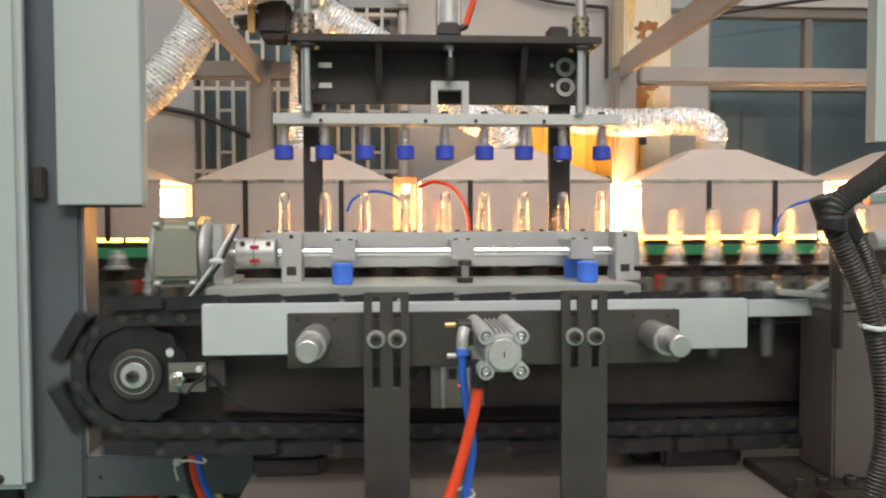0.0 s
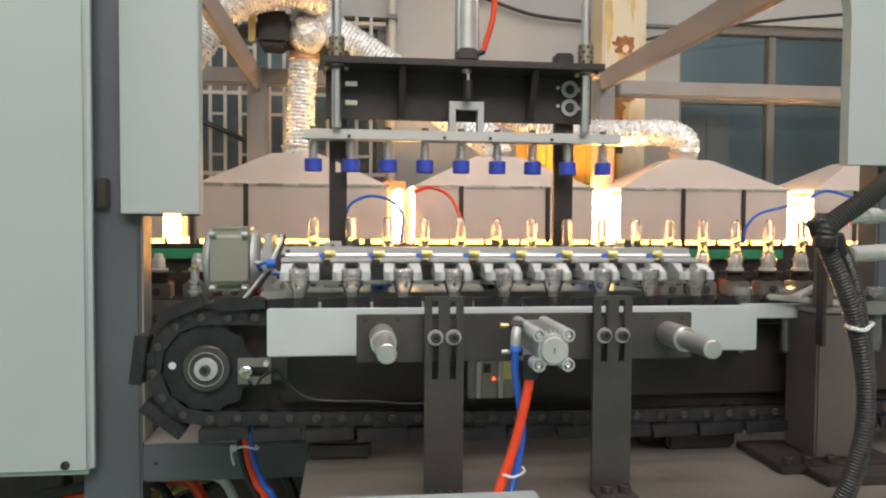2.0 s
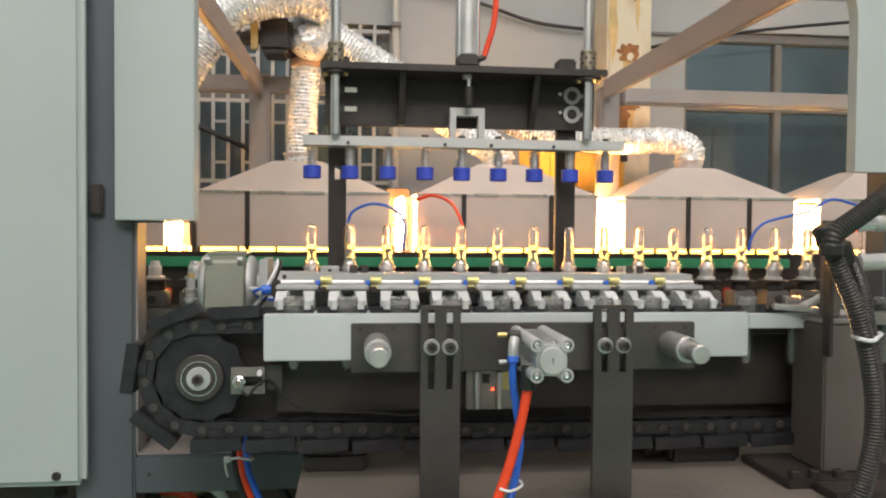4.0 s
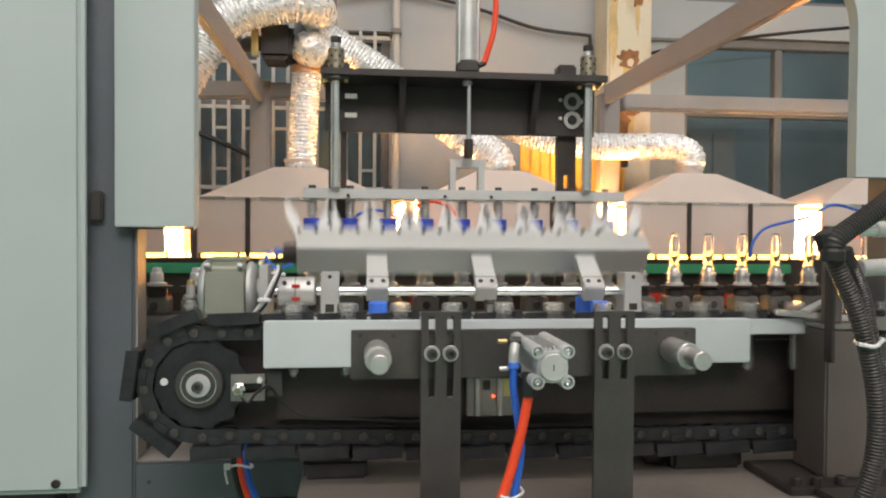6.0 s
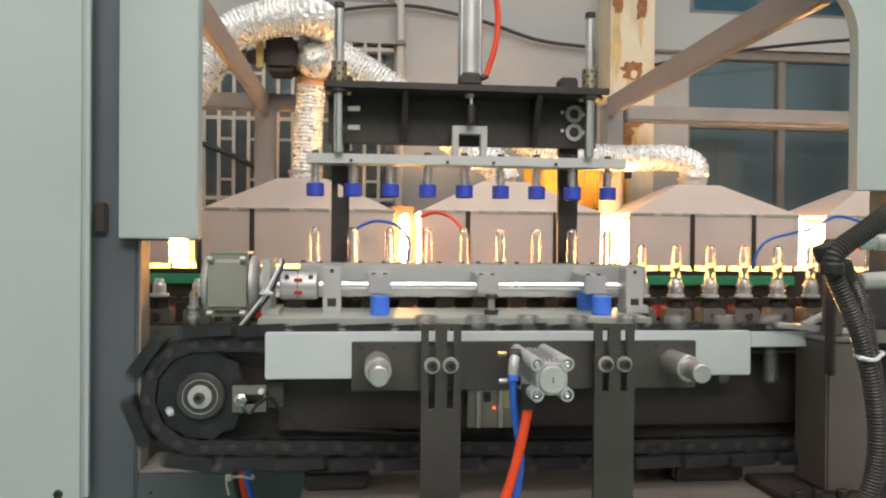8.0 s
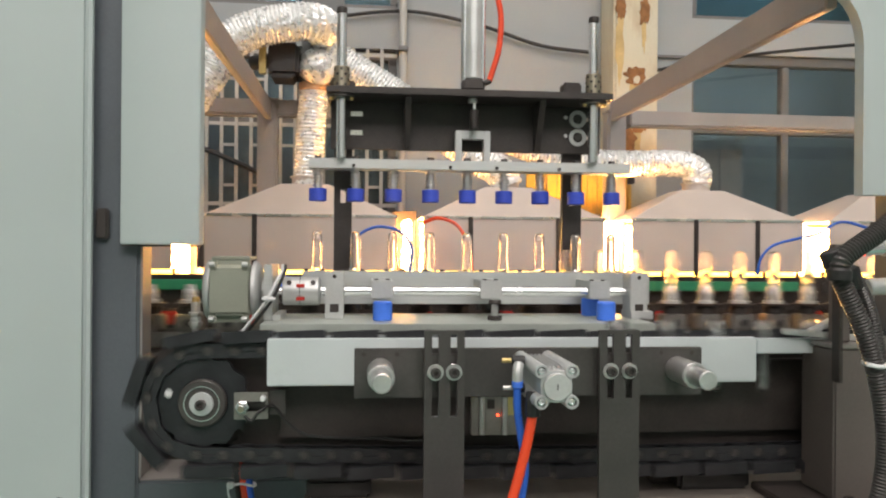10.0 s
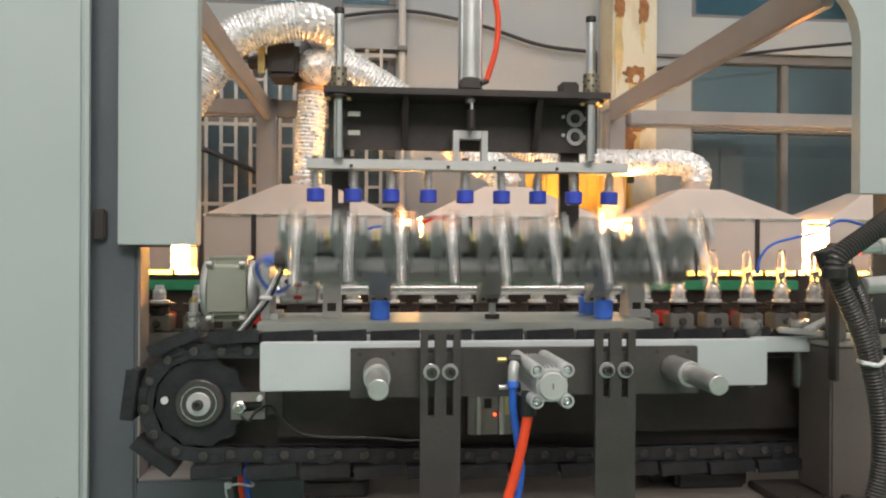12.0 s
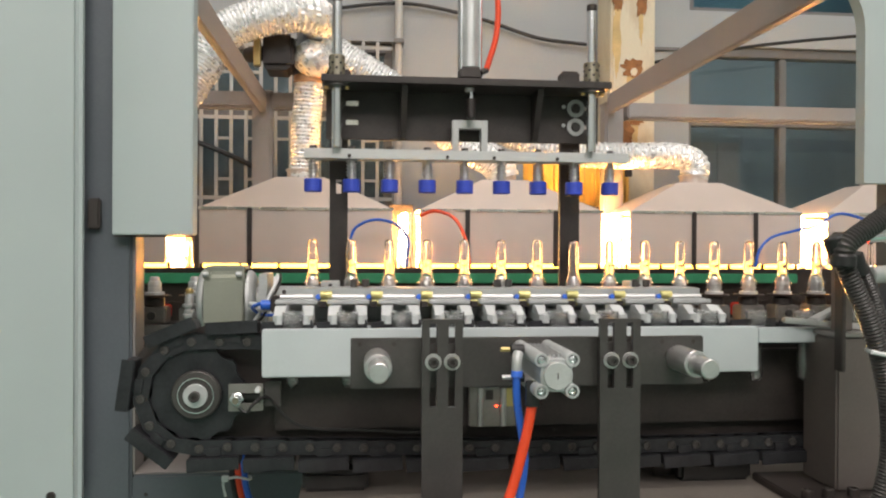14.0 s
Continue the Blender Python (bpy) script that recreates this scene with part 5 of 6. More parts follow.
    for i in range(9):
        x = SLOT + PITCH * i - base.x
        if i < 8:
            share("stop_block", slotm, s, pose(x + PITCH / 2, 0.158, 0), "small black stop block")
        share("gripper_body", body, s, pose(x, 0.1425, 0))
        if i < 8:
            share("valve_cap", led, s, pose(x + 0.043, 0.146, 0), "yellowish valve cap")
            share("tube_clip", clip, s, pose(x + 0.031, 0.146, 0), "small blue tube clip")
        share("air_pipe", tie, s, pose(x, 0.142, 0))
        if i % 3 == 1:
            share("air_fitting", ring, s, pose(x + 0.008, 0.112, -0.0285))
            share("air_fitting", ring, s, pose(x + 0.026, 0.112, -0.0285))
        for sign, keep, me in ((-1, left, fm[0]), (1, right, fm[1])):
            share("pivot_screw", scr, s, pose(x + sign * 0.0155, 0.133, 0.031))
            keep.append((share("finger", me, s, pose(x + sign * 0.0155, 0.135, FINGER_Z), "bright milled gripper finger"), x))
    return c, s, left, right


# ---- the press above ----


def press_frame():
    f = thing("press_stand", (0.13, 1.55, TABLE), "black steel press frame on two slotted posts", "press stand")
    for x0, x1 in ((-0.161, -0.124), (0.324, 0.366)):
        xm = (x0 + x1) / 2
        part("post", slab_with_holes(x0, x1, TABLE, 1.60, 1.545, 1.560, [(xm, 0.0055, 1.418, 1.447)]), M_BLACK, f)
    part("top_plate", box(-0.174, 0.401, 1.44, 1.60, 1.6275, 1.6410, 0.001), M_BLACK, f)
    part("back_plate", box(-0.168, 0.40, 1.528, 1.540, 1.528, 1.627, 0.001), M_BLACK, f)
    for x in (-0.012, 0.262):
        bm = extrude([(1.46, 1.627), (1.527, 1.627), (1.527, 1.530), (1.515, 1.530)], x - 0.006, x + 0.006)
        for v in bm.verts:
            v.co = Vector((v.co.y, v.co.x, v.co.z))
        bmesh.ops.recalc_face_normals(bm, faces=bm.faces)
        part("gusset", bm, M_BLACK, f)
    for z in (1.562, 1.601):
        part("slot_left", box(-0.128, -0.103, 1.5265, 1.5275, z - 0.005, z + 0.005, 0.0), M_REFLECT, f, "pale slot in the back plate")
        part("slot_right", box(0.358, 0.378, 1.5265, 1.5275, z - 0.004, z + 0.004, 0.0), M_HOOD, f)
        part("washer_left", rod((-0.142, 1.5265, z), (-0.142, 1.5235, z), 0.013, 24), M_GREYSTEEL, f)
        w = lathe([(0.0105, 0), (0.0185, 0), (0.0185, 0.004), (0.0105, 0.004)], axis((0.351, 1.5265, z), (0.351, 0, z)), 28, closed=True)
        part("washer", w, M_ALUDULL, f, "bright washer ring")
        part("stud", rod((0.351, 1.5265, z), (0.351, 1.519, z), 0.0085, 20), M_GREYSTEEL, f)
        part("small_screw", rod((0.325, 1.5265, z + 0.003), (0.325, 1.522, z + 0.003), 0.004, 12), M_STEEL, f)
    for x in (-0.145, 0.368):
        bm = lathe([(0.0108, 0), (0.0155, 0.0), (0.0155, 0.042), (0.0108, 0.042)], pose(x, 1.47, 1.6413), 28, closed=True)
        b = part("bush", bm, M_BRONZE, f, "perforated guide bush")
        for kz in range(4):
            for ka in range(6):
                a = radians(60 * ka + 30 * (kz % 2))
                p = (x + 0.0152 * math.cos(a), 1.47 + 0.0152 * math.sin(a), 1.6473 + 0.010 * kz)
                q = (x + 0.0162 * math.cos(a), 1.47 + 0.0162 * math.sin(a), 1.6473 + 0.010 * kz)
                part("bush_hole", rod(p, q, 0.0028, 8), M_BLACK, b)
        bm = lathe([(0.0108, 0), (0.027, 0.0), (0.027, 0.005), (0.0108, 0.005)], pose(x, 1.47, 1.6222), 28, closed=True)
        part("bush_flange", bm, M_GREYSTEEL, f)
        for dx in (-0.02, 0.02):
            part("flange_screw", rod((x + dx, 1.462, 1.622), (x + dx, 1.462, 1.6165), 0.0045, 10), M_BRASS, f)
    part("cap_block", box(0.312, 0.350, 1.49, 1.53, 1.6412, 1.672, 0.004), M_BLACK, f)
    part("clamp_block", box(-0.135, -0.118, 1.49, 1.52, 1.6412, 1.662, 0.003), M_BLACK, f)
    c = thing("lift_cylinder", (0.118, 1.47, 1.658), "slim silver air cylinder upright on the press plate", "air cylinder")
    part("barrel", rod((0.118, 1.47, 1.665), (0.118, 1.47, 2.30), 0.0195, 32), M_ALU, c)
    for dx, dy in ((-0.019, -0.012), (0.019, -0.012), (-0.019, 0.012), (0.019, 0.012)):
        part("tie_rod", rod((0.118 + dx, 1.47 + dy, 1.66), (0.118 + dx, 1.47 + dy, 2.30), 0.004, 10), M_CHROME, c)
    part("end_block", box(0.096, 0.140, 1.448, 1.492, 1.6412, 1.665, 0.004), M_BLACK, c)
    part("fitting", rod((0.138, 1.45, 1.655), (0.151, 1.45, 1.661), 0.006, 12), M_BLACK, c)
    part("gland", rod((0.118, 1.47, 1.6273), (0.118, 1.47, 1.619), 0.010, 14), M_STEEL, c)
    t = thing("air_tube", (0.16, 1.45, 1.67), "thin red air tube rising from the lift cylinder", "air tube")
    part("tube", hose([(0.148, 1.45, 1.660), (0.153, 1.45, 1.675), (0.168, 1.45, 1.73), (0.170, 1.45, 1.80), (0.150, 1.45, 1.87), (0.125, 1.45, 1.95), (0.115, 1.447, 2.05)], 0.0058), M_REDTUBE, t)


def press_head():
    h = thing("press_ram", (0.12, 1.50, 1.482), "aluminium press bar with nine sprung blue cups", "press ram")
    part("bar", box(-0.209, 0.451, 1.478, 1.522, 1.483, 1.503, 0.0012), M_ALU, h)
    u = bmesh.new()
    box(0.086, 0.099, 1.488, 1.512, 1.5032, 1.566, 0.001, u)
    box(0.145, 0.158, 1.488, 1.512, 1.5032, 1.566, 0.001, u)
    box(0.0992, 0.1448, 1.488, 1.512, 1.549, 1.566, 0.001, u)
    part("yoke", u, M_ALUDULL, h)
    part("rod_end", rod((0.1215, 1.47, 1.5665), (0.1215, 1.47, 1.605), 0.0095, 18), M_BLACK, h)
    part("piston_rod", rod((0.1215, 1.47, 1.605), (0.1215, 1.47, 1.96), 0.005, 18), M_CHROME, h)
    for x in (-0.145, 0.368):
        part("guide_rod", rod((x, 1.47, 1.5032), (x, 1.47, 1.79), 0.0098, 24), M_CHROME, h, "polished guide rod")
        part("rod_cap", rod((x, 1.47, 1.7902), (x, 1.47, 1.802), 0.0105, 20), M_BLACK, h)
    for x in (0.075, 0.17, -0.12, 0.3):
        part("set_screw", rod((x, 1.4775, 1.489), (x, 1.474, 1.489), 0.0035, 10), M_BLACK, h)
    stem = mesh_of("stem", lathe([(0.0075, 0), (0.0075, 0.056), (0.0055, 0.058), (0.0055, 0.072), (0.0035, 0.073), (0.0035, 0.081), (0, 0.082)], None, 16), M_STEEL)
    cup = mesh_of("cup", lathe([(0.016, 0), (0.0178, 0.0012), (0.0178, 0.0245), (0.0165, 0.026), (0.008, 0.026)], None, 28), M_BLUE)
    turns, pts = 5, []
    for k in range(turns * 12 + 1):
        a = 2 * math.pi * k / 12
        pts.append((0.0100 * math.cos(a), 0.0100 * math.sin(a), 0.0275 + 0.034 * k / (turns * 12)))
    coil = mesh_of("spring", hose(pts, 0.0013, 1, 6, smooth_line=False), M_STEEL)
    nut = mesh_of("nut", lathe([(0.0072, 0), (0.0072, 0.007)], None, 6), M_GREYSTEEL)
    for i in range(9):
        x = SLOT + PITCH * i - 0.12
        share("stem", stem, h, pose(x, 0, -0.063))
        share("cup", cup, h, pose(x, 0, -0.064), "blue polyurethane press cup")
        share("spring", coil, h, pose(x, 0, -0.063 + (0.002 if i % 2 else 0)))
        share("nut", nut, h, pose(x, 0, 0.0212))
    return h


# ---- right-hand posts and hoses ----


def right_posts():
    for x0, x1, y0, y1, top in ((0.572, 0.640, 0.960, 1.045, 1.186),):
        p = thing("machine_post", ((x0 + x1) / 2, y0, TABLE), "dark square steel post bolted to the table", "post")
        part("tube", box(x0, x1, y0, y1, TABLE + 0.0125, top, 0.003), M_POST, p)
        part("foot", box(x0 - 0.070, x1 + 0.06, y0 - 0.030, y1 + 0.02, TABLE, TABLE + 0.012, 0.002), M_BLACK, p)
        part("cap", box(x0 - 0.004, x1 + 0.004, y0 - 0.004, y1 + 0.004, top + 0.0002, top + 0.006, 0.001), M_RAIL, p)
        part("foot_step", box(x0 - 0.035, x1 + 0.05, y0 - 0.085, y0 - 0.031, TABLE, TABLE + 0.012, 0.002), M_BLACK, p)
        for bx in (x0 - 0.055, x0 - 0.025, x0 + 0.012, x1 - 0.012):
            screw("foot_bolt", p, (bx, y0 - 0.02, TABLE + 0.0122), (bx, y0 - 0.02, TABLE + 0.1), 0.008, 0.012, M_BLACK)
    s = thing("sensor_post", (0.56, 0.95, 1.19), "dark bar carrying a silver sensor with red light", "sensor post")
    part("bar", box(0.580, 0.606, 0.975, 0.990, 1.193, 1.335, 0.002), M_POST, s)
    part("thin_bar", box(0.566, 0.572, 0.940, 0.9585, 1.14, 1.30, 0.001), M_BLACK, s)
    part("barrel", rod((0.572, 0.90, 1.327), (0.68, 0.90, 1.335), 0.0085, 20), M_CHROME, s, "silver sensor barrel")
    part("holder", rod((0.60, 0.90, 1.3295), (0.62, 0.90, 1.331), 0.011, 20), M_ALUDULL, s)
    part("bracket", box(0.586, 0.598, 0.905, 0.974, 1.322, 1.334, 0.001), M_GREYSTEEL, s)
    part("indicator", rod((0.5715, 0.895, 1.322), (0.570, 0.895, 1.322), 0.003, 10), M_LED, s, "small red indicator light")
    part("lower_sensor", rod((0.60, 0.93, 1.275), (0.68, 0.93, 1.28), 0.012, 20), M_ALUDULL, s)
    part("arm", box(0.607, 0.70, 0.975, 0.985, 1.27, 1.285, 0.001), M_BLACK, s)
    h = thing("conduit", (0.48, 0.78, TABLE), "black corrugated cable conduit bending down the post", "conduit", "corrugated conduits")
    part("sleeve", hose([(0.6760, 0.80, 1.425), (0.5760, 0.79, 1.39), (0.5060, 0.78, 1.345), (0.4640, 0.775, 1.318), (0.4580, 0.775, 1.300)], 0.0125, 10, 16, ribs=0.0016, rib_pitch=0.0042), M_CONDUIT, h)
    part("end_cuff", rod((0.4582, 0.775, 1.304), (0.4578, 0.775, 1.29), 0.0142, 18), M_BLACKTUBE, h, "smooth black end cuff")
    h = thing("conduit", (0.48, 0.78, TABLE), "black corrugated cable conduit hanging before the post", "conduit", "corrugated conduits")
    part("sleeve", hose([(0.4540, 0.785, 1.322), (0.4680, 0.785, 1.288), (0.4940, 0.785, 1.235), (0.5110, 0.785, 1.185), (0.5240, 0.785, 1.12), (0.5240, 0.785, 1.06), (0.5090, 0.785, 1.00), (0.4810, 0.785, 0.93), (0.4460, 0.76, 0.80), (0.4360, 0.72, 0.60), (0.4360, 0.70, 0.02)], 0.0115, 10, 16, ribs=0.0016, rib_pitch=0.0042), M_CONDUIT, h)
    part("end_cuff", rod((0.4525, 0.785, 1.326), (0.4620, 0.785, 1.302), 0.0132, 18), M_BLACKTUBE, h, "smooth black end cuff")
    h = thing("conduit", (0.51, 0.80, TABLE), "second black corrugated conduit tied beside the first", "conduit", "corrugated conduits")
    part("sleeve", hose([(0.4940, 0.805, 1.30), (0.5210, 0.81, 1.25), (0.5360, 0.81, 1.185), (0.5460, 0.81, 1.12), (0.5460, 0.81, 1.05), (0.5320, 0.81, 0.99), (0.5060, 0.805, 0.92), (0.4760, 0.77, 0.78), (0.4660, 0.73, 0.60), (0.4660, 0.71, 0.02)], 0.0095, 10, 16, ribs=0.0014, rib_pitch=0.0038), M_CONDUIT, h)
    part("end_cuff", rod((0.4900, 0.804, 1.305), (0.5000, 0.807, 1.28), 0.0108, 18), M_BLACKTUBE, h, "smooth black end cuff")
    t = thing("cable_tie", (0.5160, 0.79, 1.19), "white nylon tie round the black conduits", "cable tie")
    part("band", hose([(0.4960, 0.775, 1.191), (0.5100, 0.770, 1.189), (0.5360, 0.796, 1.190), (0.5490, 0.81, 1.192), (0.5340, 0.824, 1.192), (0.5060, 0.80, 1.191), (0.4960, 0.775, 1.191)], 0.0026, 6, 8), M_WHITE, t)


def level_sensor():
    e = thing("proximity_sensor", (-0.401, 1.36, 1.10), "slim steel sensor with yellow tip beside the motor", "sensor")
    m = pose(-0.401, 1.36, 0)
    part("stem", rod((-0.401, 1.36, 1.06), (-0.401, 1.36, 1.176), 0.006, 16), M_STEEL, e)
    part("body", lathe([(0.0085, 1.1762), (0.0095, 1.178), (0.0095, 1.194), (0.0080, 1.196), (0.0080, 1.222), (0.0070, 1.224)], m, 18), M_ALUDULL, e)
    for z in (1.181, 1.199):
        part("nut", lathe([(0.0105, z), (0.0128, z + 0.001), (0.0128, z + 0.006), (0.0105, z + 0.007)], m, 6), M_STEEL, e)
    part("tip", lathe([(0.0068, 1.2242), (0.0068, 1.230), (0.0055, 1.233), (0.0, 1.2335)], m, 16), M_BRASS, e, "yellow sensor tip")


def left_tubes():
    for dx, m, lab, r in ((-0.009, M_BLACKTUBE, "black cable hanging below the chain", 0.005), (0.0, M_REDTUBE, "red air tube hanging below the chain", 0.006), (0.009, M_BLUETUBE, "blue air tube hanging below the chain", 0.0055)):
        t = thing("air_tube", (-0.27 + dx, 1.16, 0.9), lab, "air tube", "hanging tubes")
        part("tube", hose([(-0.288 + dx, 1.17, 1.01), (-0.286 + dx, 1.165, 0.965), (-0.281 + dx, 1.16, 0.93), (-0.268 + dx * 1.2, 1.16, 0.89), (-0.25 + dx * 1.4, 1.16, 0.84), (-0.24 + dx, 1.18, 0.6), (-0.25 + dx, 1.18, 0.02)], r), m, t)
    for i, (m, lab) in enumerate(((M_BLACKTUBE, "black machine cable under the frame rail"), (M_REDTUBE, "red machine cable under the frame rail"), (M_WHITE, "white machine cable under the frame rail"), (M_BRASS, "yellow machine cable under the frame rail"), (M_BLACKTUBE, "thick black machine cable under the frame rail"))):
        t = thing("machine_cable", (-0.35, 1.36, 0.0), lab, "cable", "cables below the rail")
        xs = -0.45 + 0.055 * i
        part("cable", hose([(xs - 0.25, 1.40, 0.80 - 0.01 * i), (xs - 0.08, 1.37 + 0.01 * i, 0.83), (xs, 1.36 + 0.01 * i, 0.80), (xs + 0.03, 1.36, 0.60), (xs + 0.02, 1.38, 0.01)], 0.009 + 0.002 * (i % 2)), m, t)
    k = thing("cable_tie", (-0.285, 1.16, 0.95), "white cable tie round the hanging tubes", "cable tie")
    part("band", hose([(-0.300, 1.155, 0.951), (-0.285, 1.148, 0.955), (-0.267, 1.155, 0.949), (-0.270, 1.172, 0.949), (-0.295, 1.175, 0.95), (-0.300, 1.155, 0.951)], 0.002, 6, 8), M_WHITE, k)
    part("tail", hose([(-0.300, 1.153, 0.951), (-0.306, 1.15, 0.945), (-0.302, 1.15, 0.925)], 0.0018, 6, 6), M_WHITE, k)
    part("head", box(-0.308, -0.298, 1.146, 1.154, 0.948, 0.957, 0.001), M_WHITE, k)


# ---- timing of one working cycle, in seconds from each start ----
STARTS = (-2.43, 0.0, 2.43, 4.91, 7.33, 9.80, 12.27, 14.70, 17.1)


def ramp(x, table):
    """Piecewise line through (x, value) pairs."""
    if x <= table[0][0]:
        return table[0][1]
    for (a, u), (b, v) in zip(table, table[1:]):
        if x <= b:
            return u + (v - u) * (x - a) / (b - a)
    return table[-1][1]


def cycle(t):
    k = 0
    while k + 1 < len(STARTS) - 1 and t >= STARTS[k + 1] + 0.5:
        k += 1
    return k, t - STARTS[k]


LIFT_T = [(0.66, 1.0), (0.80, 0.0), (1.84, 0.0), (2.02, 1.0)]
TURN_T = [(1.03, 0), (1.06, 14), (1.10, 45), (1.13, 70), (1.20, 115), (1.23, 155), (1.26, 180), (2.11, 180), (2.16, 171), (2.20, 150), (2.25, 112), (2.30, 68), (2.34, 28), (2.375, 5), (2.40, 0)]
PRESS_T = [(0.70, 0), (0.76, 0.014), (0.80, 0.030), (0.90, 0.080), (0.97, 0.095), (1.24, 0.095), (1.30, 0.084), (1.40, 0.048), (1.50, 0.012), (1.58, 0)]
GRIP_T = [(0.94, 0), (1.01, 1), (1.33, 1), (1.42, 0)]
STEP_T = [(2.21, 0), (2.25, 0.25), (2.30, 0.9), (2.40, 2.45), (2.50, 4.05), (2.60, 5.65), (2.70, 7.2), (2.78, 8.4), (2.83, 8.85), (2.88, 9.0)]
# the feed chain and the queue on the rail, in pitches
FEED_T = [(2.25, 0), (2.30, 0.05), (2.40, 0.37), (2.50, 1.2), (2.60, 2.17), (2.70, 3.1), (2.80, 3.95), (2.90, 4.8), (3.00, 5.7), (3.10, 6.62), (3.20, 7.55), (3.30, 8.37), (3.37, 8.8), (3.43, 8.97), (3.47, 9)]
JAW_T = [(1.74, 0), (1.80, 0.5), (1.86, 0.85), (1.95, 1), (2.24, 1), (2.31, 0.3), (2.40, 0)]
JAW_OPEN = 0.040
FIRST = 0.5   # each cycle is read from this local time on


def lift(t):
    return ramp(cycle(t)[1], LIFT_T) * LIFT


def turn(t):
    return ramp(cycle(t)[1], TURN_T)


def press(t):
    return ramp(cycle(t)[1], PRESS_T)


def opened(t):
    return ramp(cycle(t)[1], GRIP_T)


def steps(t):
    """Pitches that the conveyor has gone by t."""
    return sum(ramp(t - s, STEP_T) for s in STARTS[:-1])


def jaw(t):
    return ramp(cycle(t)[1], JAW_T) * JAW_OPEN


def feed(t):
    """Pitches that the feed chain and the queue on the rail have gone by t."""
    return sum(ramp(t - s, FEED_T) for s in STARTS[:-1])


def times(*spans, grid=1 / 30):
    """Key times over the clip: both ends of each span of a cycle, and steps between."""
    out = {0.0, 14.0}
    for s in STARTS:
        for a, b, dt in spans:
            n = max(1, math.ceil((b - a) / dt))
            for i in range(n + 1):
                v = round((s + a + (b - a) * i / n) / grid) * grid
                if 0 <= v <= 14:
                    out.add(round(v, 4))
    return sorted(out)


# ---- build ----
hall()
east_window()
west_window()
building_details()
oven_frame()
for hx in (-1.385, -0.632, 0.108, 0.855, 1.60):
    hood(hx, hx + 0.645, (0.236, 0.468) if 0.8 < hx < 0.9 else (0.165, 0.477))
for hx, hy in ((-0.630, 2.89), (0.062, 2.72), (0.81, 2.66), (1.533, 2.66)):
    end_glow(hx, hy, 2.97, 0.003 if hx < -0.6 else 0.0)
ducts()
oven_bed()
housing()
JAW = feed_rail()
LINKS, SPROCKETS = chain_drive()
MANDRELS = conveyor()
PREFORMS = preforms(20 + 9 * 8)
CARRIAGE, SHAFT, LEFT_FINGERS, RIGHT_FINGERS = transfer_unit()
press_frame()
HEAD = press_head()
right_posts()
left_tubes()
level_sensor()


# ---- movement ----


def preform_pose(n, t):
    """Preform n of batch b: on the rail, in the grippers, then on its mandrel."""
    b, i = n // 9, n % 9
    x = SLOT + PITCH * i
    up = pose(0, 0, 0)
    if b >= 1:
        grab, release = STARTS[b] + 1.6, STARTS[b + 1] + 0.97
    else:
        grab, release = -9.0, STARTS[1] + 0.97
    if t < grab:
        q = i + 9 * b - feed(t)
        if q <= 9:
            rx = SLOT + PITCH * q
        else:
            rx = SLOT + PITCH * 9 + PITCH * min(q - 9, 9) + 0.037 * max(0, q - 18)
        return pose(rx, RAIL_Y, LOW, 180, 0, 0)
    if t < release:
        a = turn(t)
        return pose(0, SHAFT_Y, LOW + lift(t), a, 0, 0) @ pose(x, CONV_Y - SHAFT_Y, 0)
    s = x - LOOP_X + PITCH * (steps(t) - steps(release))
    lx, ly = loop_at(s)
    return pose(lx, ly, LOW)


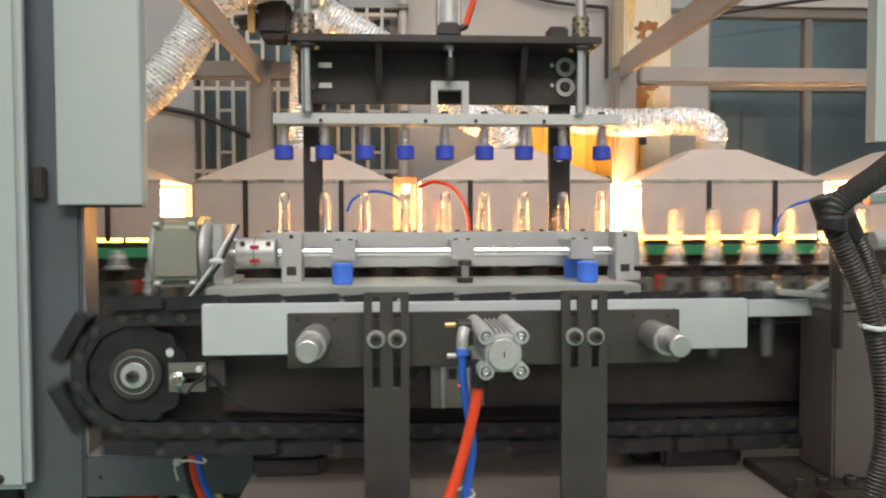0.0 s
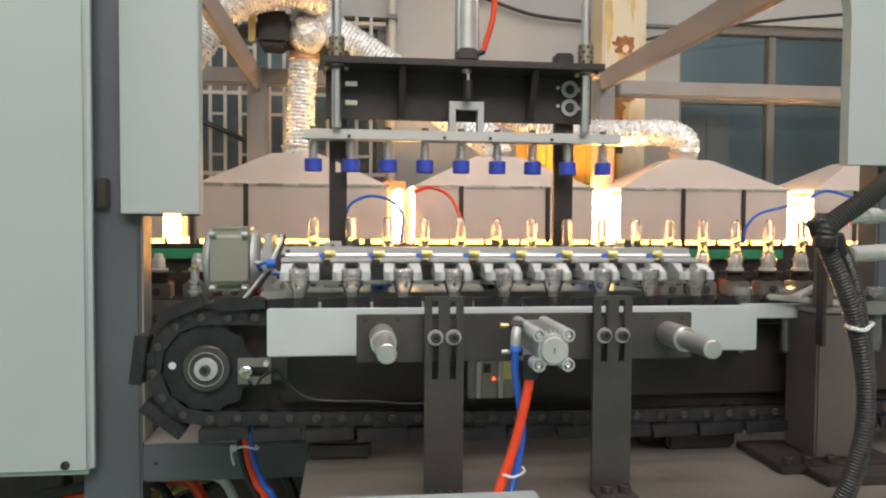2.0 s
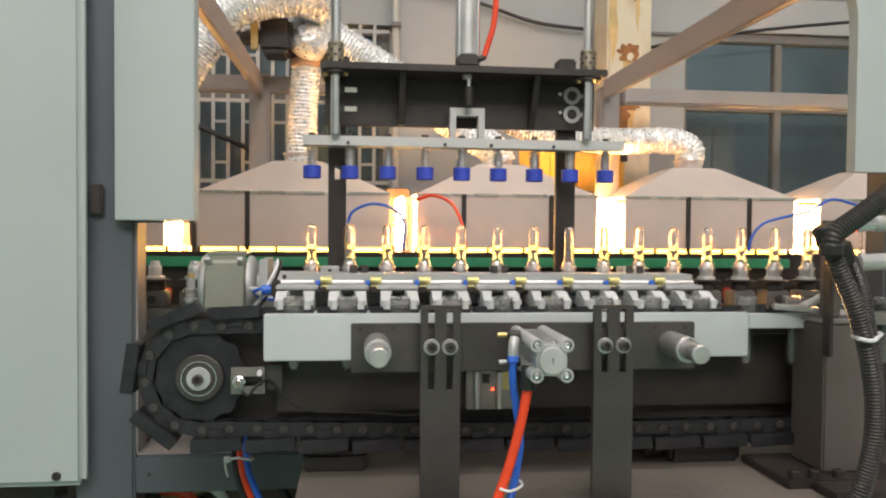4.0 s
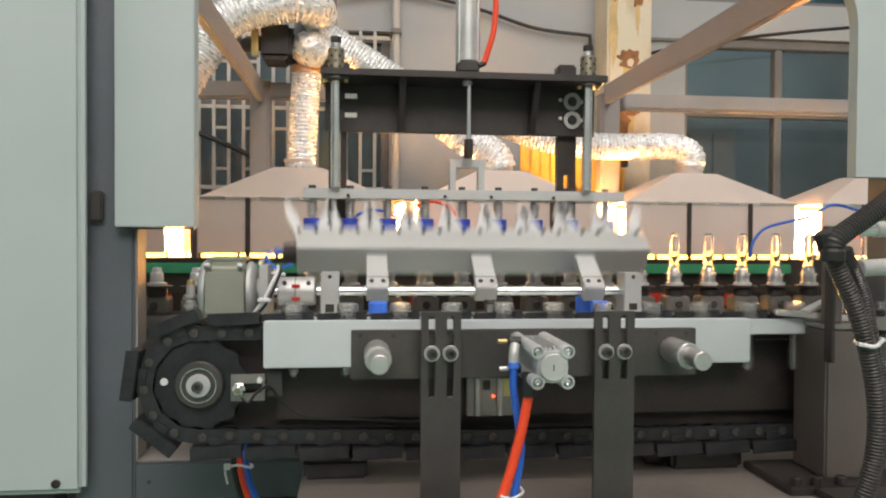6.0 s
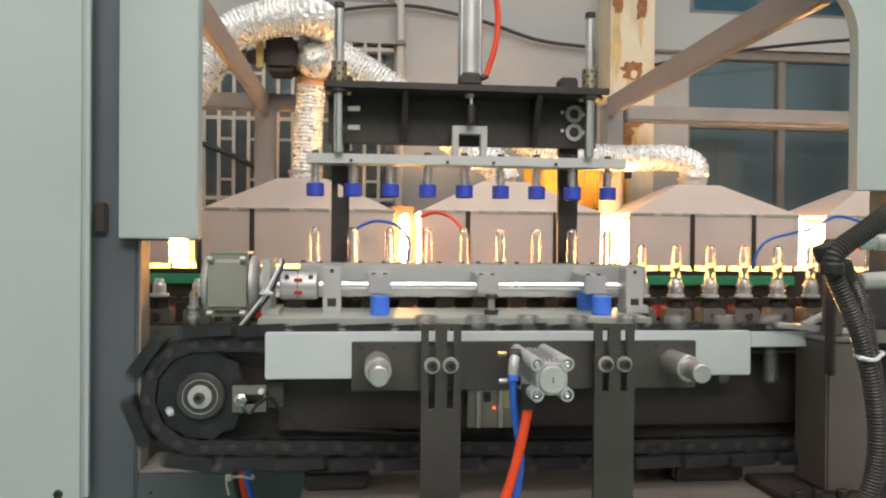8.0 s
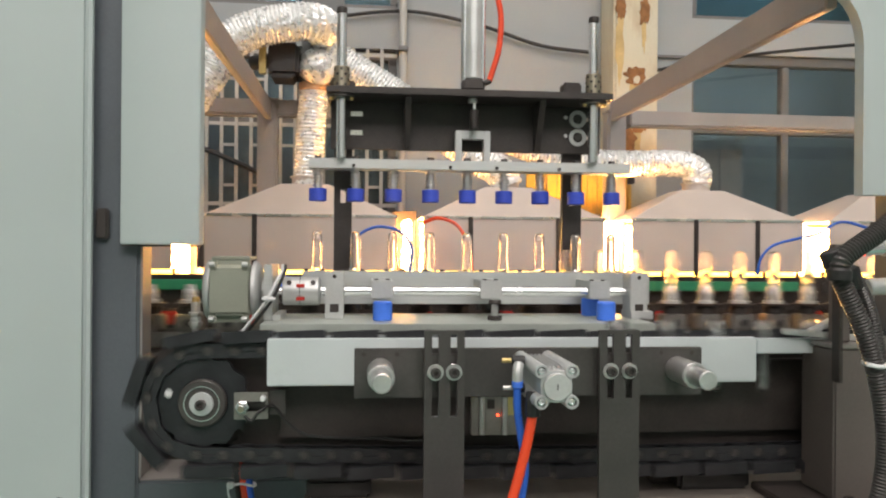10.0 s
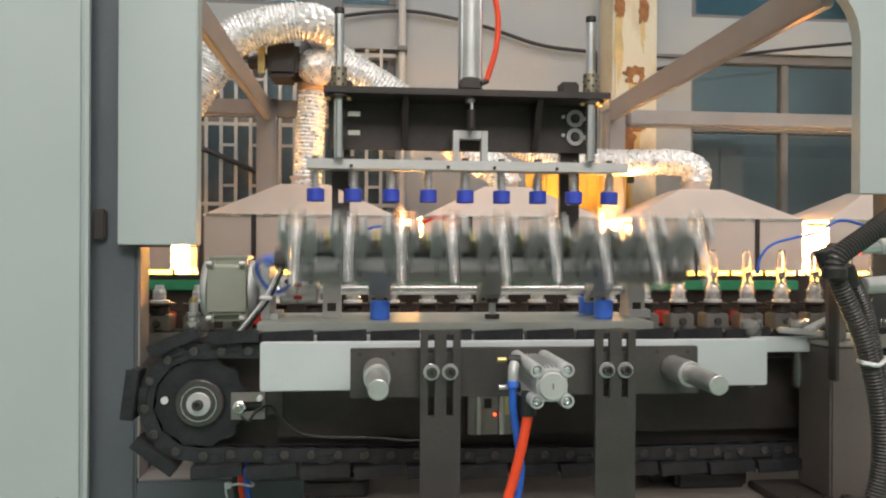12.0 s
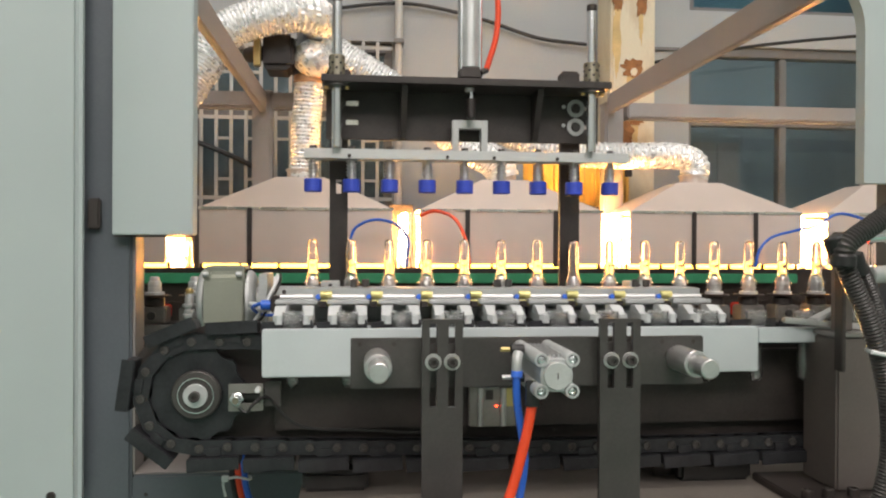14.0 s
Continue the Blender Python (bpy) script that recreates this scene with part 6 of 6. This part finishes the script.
def motions():
    for i, ob in enumerate(LINKS):
        ts = times((2.25, 3.47, 1 / 15))
        walk(ob, [(t, chain_pose(i * CH_P + 0.012 - PITCH * feed(t))) for t in ts])
    for ob in SPROCKETS:
        at = ob.location.copy()
        walk(ob, [(t, pose(at.x, at.y, at.z, 0, 60 * (feed(1.5) - feed(t)), 0)) for t in times((2.25, 3.47, 1 / 15))])
    walk(JAW, [(t, pose(0.126, 1.014 - jaw(t), 1.130)) for t in times((1.74, 1.95, 0.035), (2.24, 2.40, 0.035))])
    ts = times((2.21, 2.88, 0.05))
    s0 = SLOT - LOOP_X - PITCH * steps(0.99)
    for i, ob in enumerate(MANDRELS):
        rows = []
        for t in ts:
            x, y = loop_at(s0 + i * PITCH + PITCH * steps(t))
            rows.append((t, pose(x, y, LOW)))
        walk(ob, rows)
    ts = times((0.66, 0.80, 0.05), (0.95, 0.98, 0.03), (1.58, 1.61, 0.03), (1.84, 2.02, 0.05), (2.11, 2.40, 1 / 30), (2.21, 2.88, 0.05), (2.25, 3.47, 0.07))
    for n, ob in enumerate(PREFORMS[20:]):
        walk(ob, [(t, preform_pose(n, t)) for t in ts])
    for n, ob in enumerate(PREFORMS[:20]):
        rows = []
        for t in ts:
            x, y = loop_at(SLOT + PITCH * n - LOOP_X + PITCH * (steps(t) - steps(-0.5)))
            rows.append((t, pose(x, y, LOW)))
        walk(ob, rows)
    walk(CARRIAGE, [(t, pose(0.1, SHAFT_Y, LOW + lift(t))) for t in times((0.66, 0.80, 0.035), (1.84, 2.02, 0.045))])
    walk(SHAFT, [(t, pose(0, 0, 0, turn(t), 0, 0)) for t in times((1.03, 1.285, 1 / 30), (2.11, 2.40, 1 / 30))])
    ts = times((0.94, 1.01, 0.07), (1.33, 1.42, 0.09))
    for group, sign in ((LEFT_FINGERS, -1), (RIGHT_FINGERS, 1)):
        for ob, x in group:
            walk(ob, [(t, pose(x + sign * 0.0155, 0.135, FINGER_Z, 0, 0, -sign * 14 * opened(t))) for t in ts])
    walk(HEAD, [(t, pose(0.12, 1.50, 1.482 - press(t))) for t in times((0.70, 0.97, 0.045), (1.24, 1.58, 0.06))])


motions()
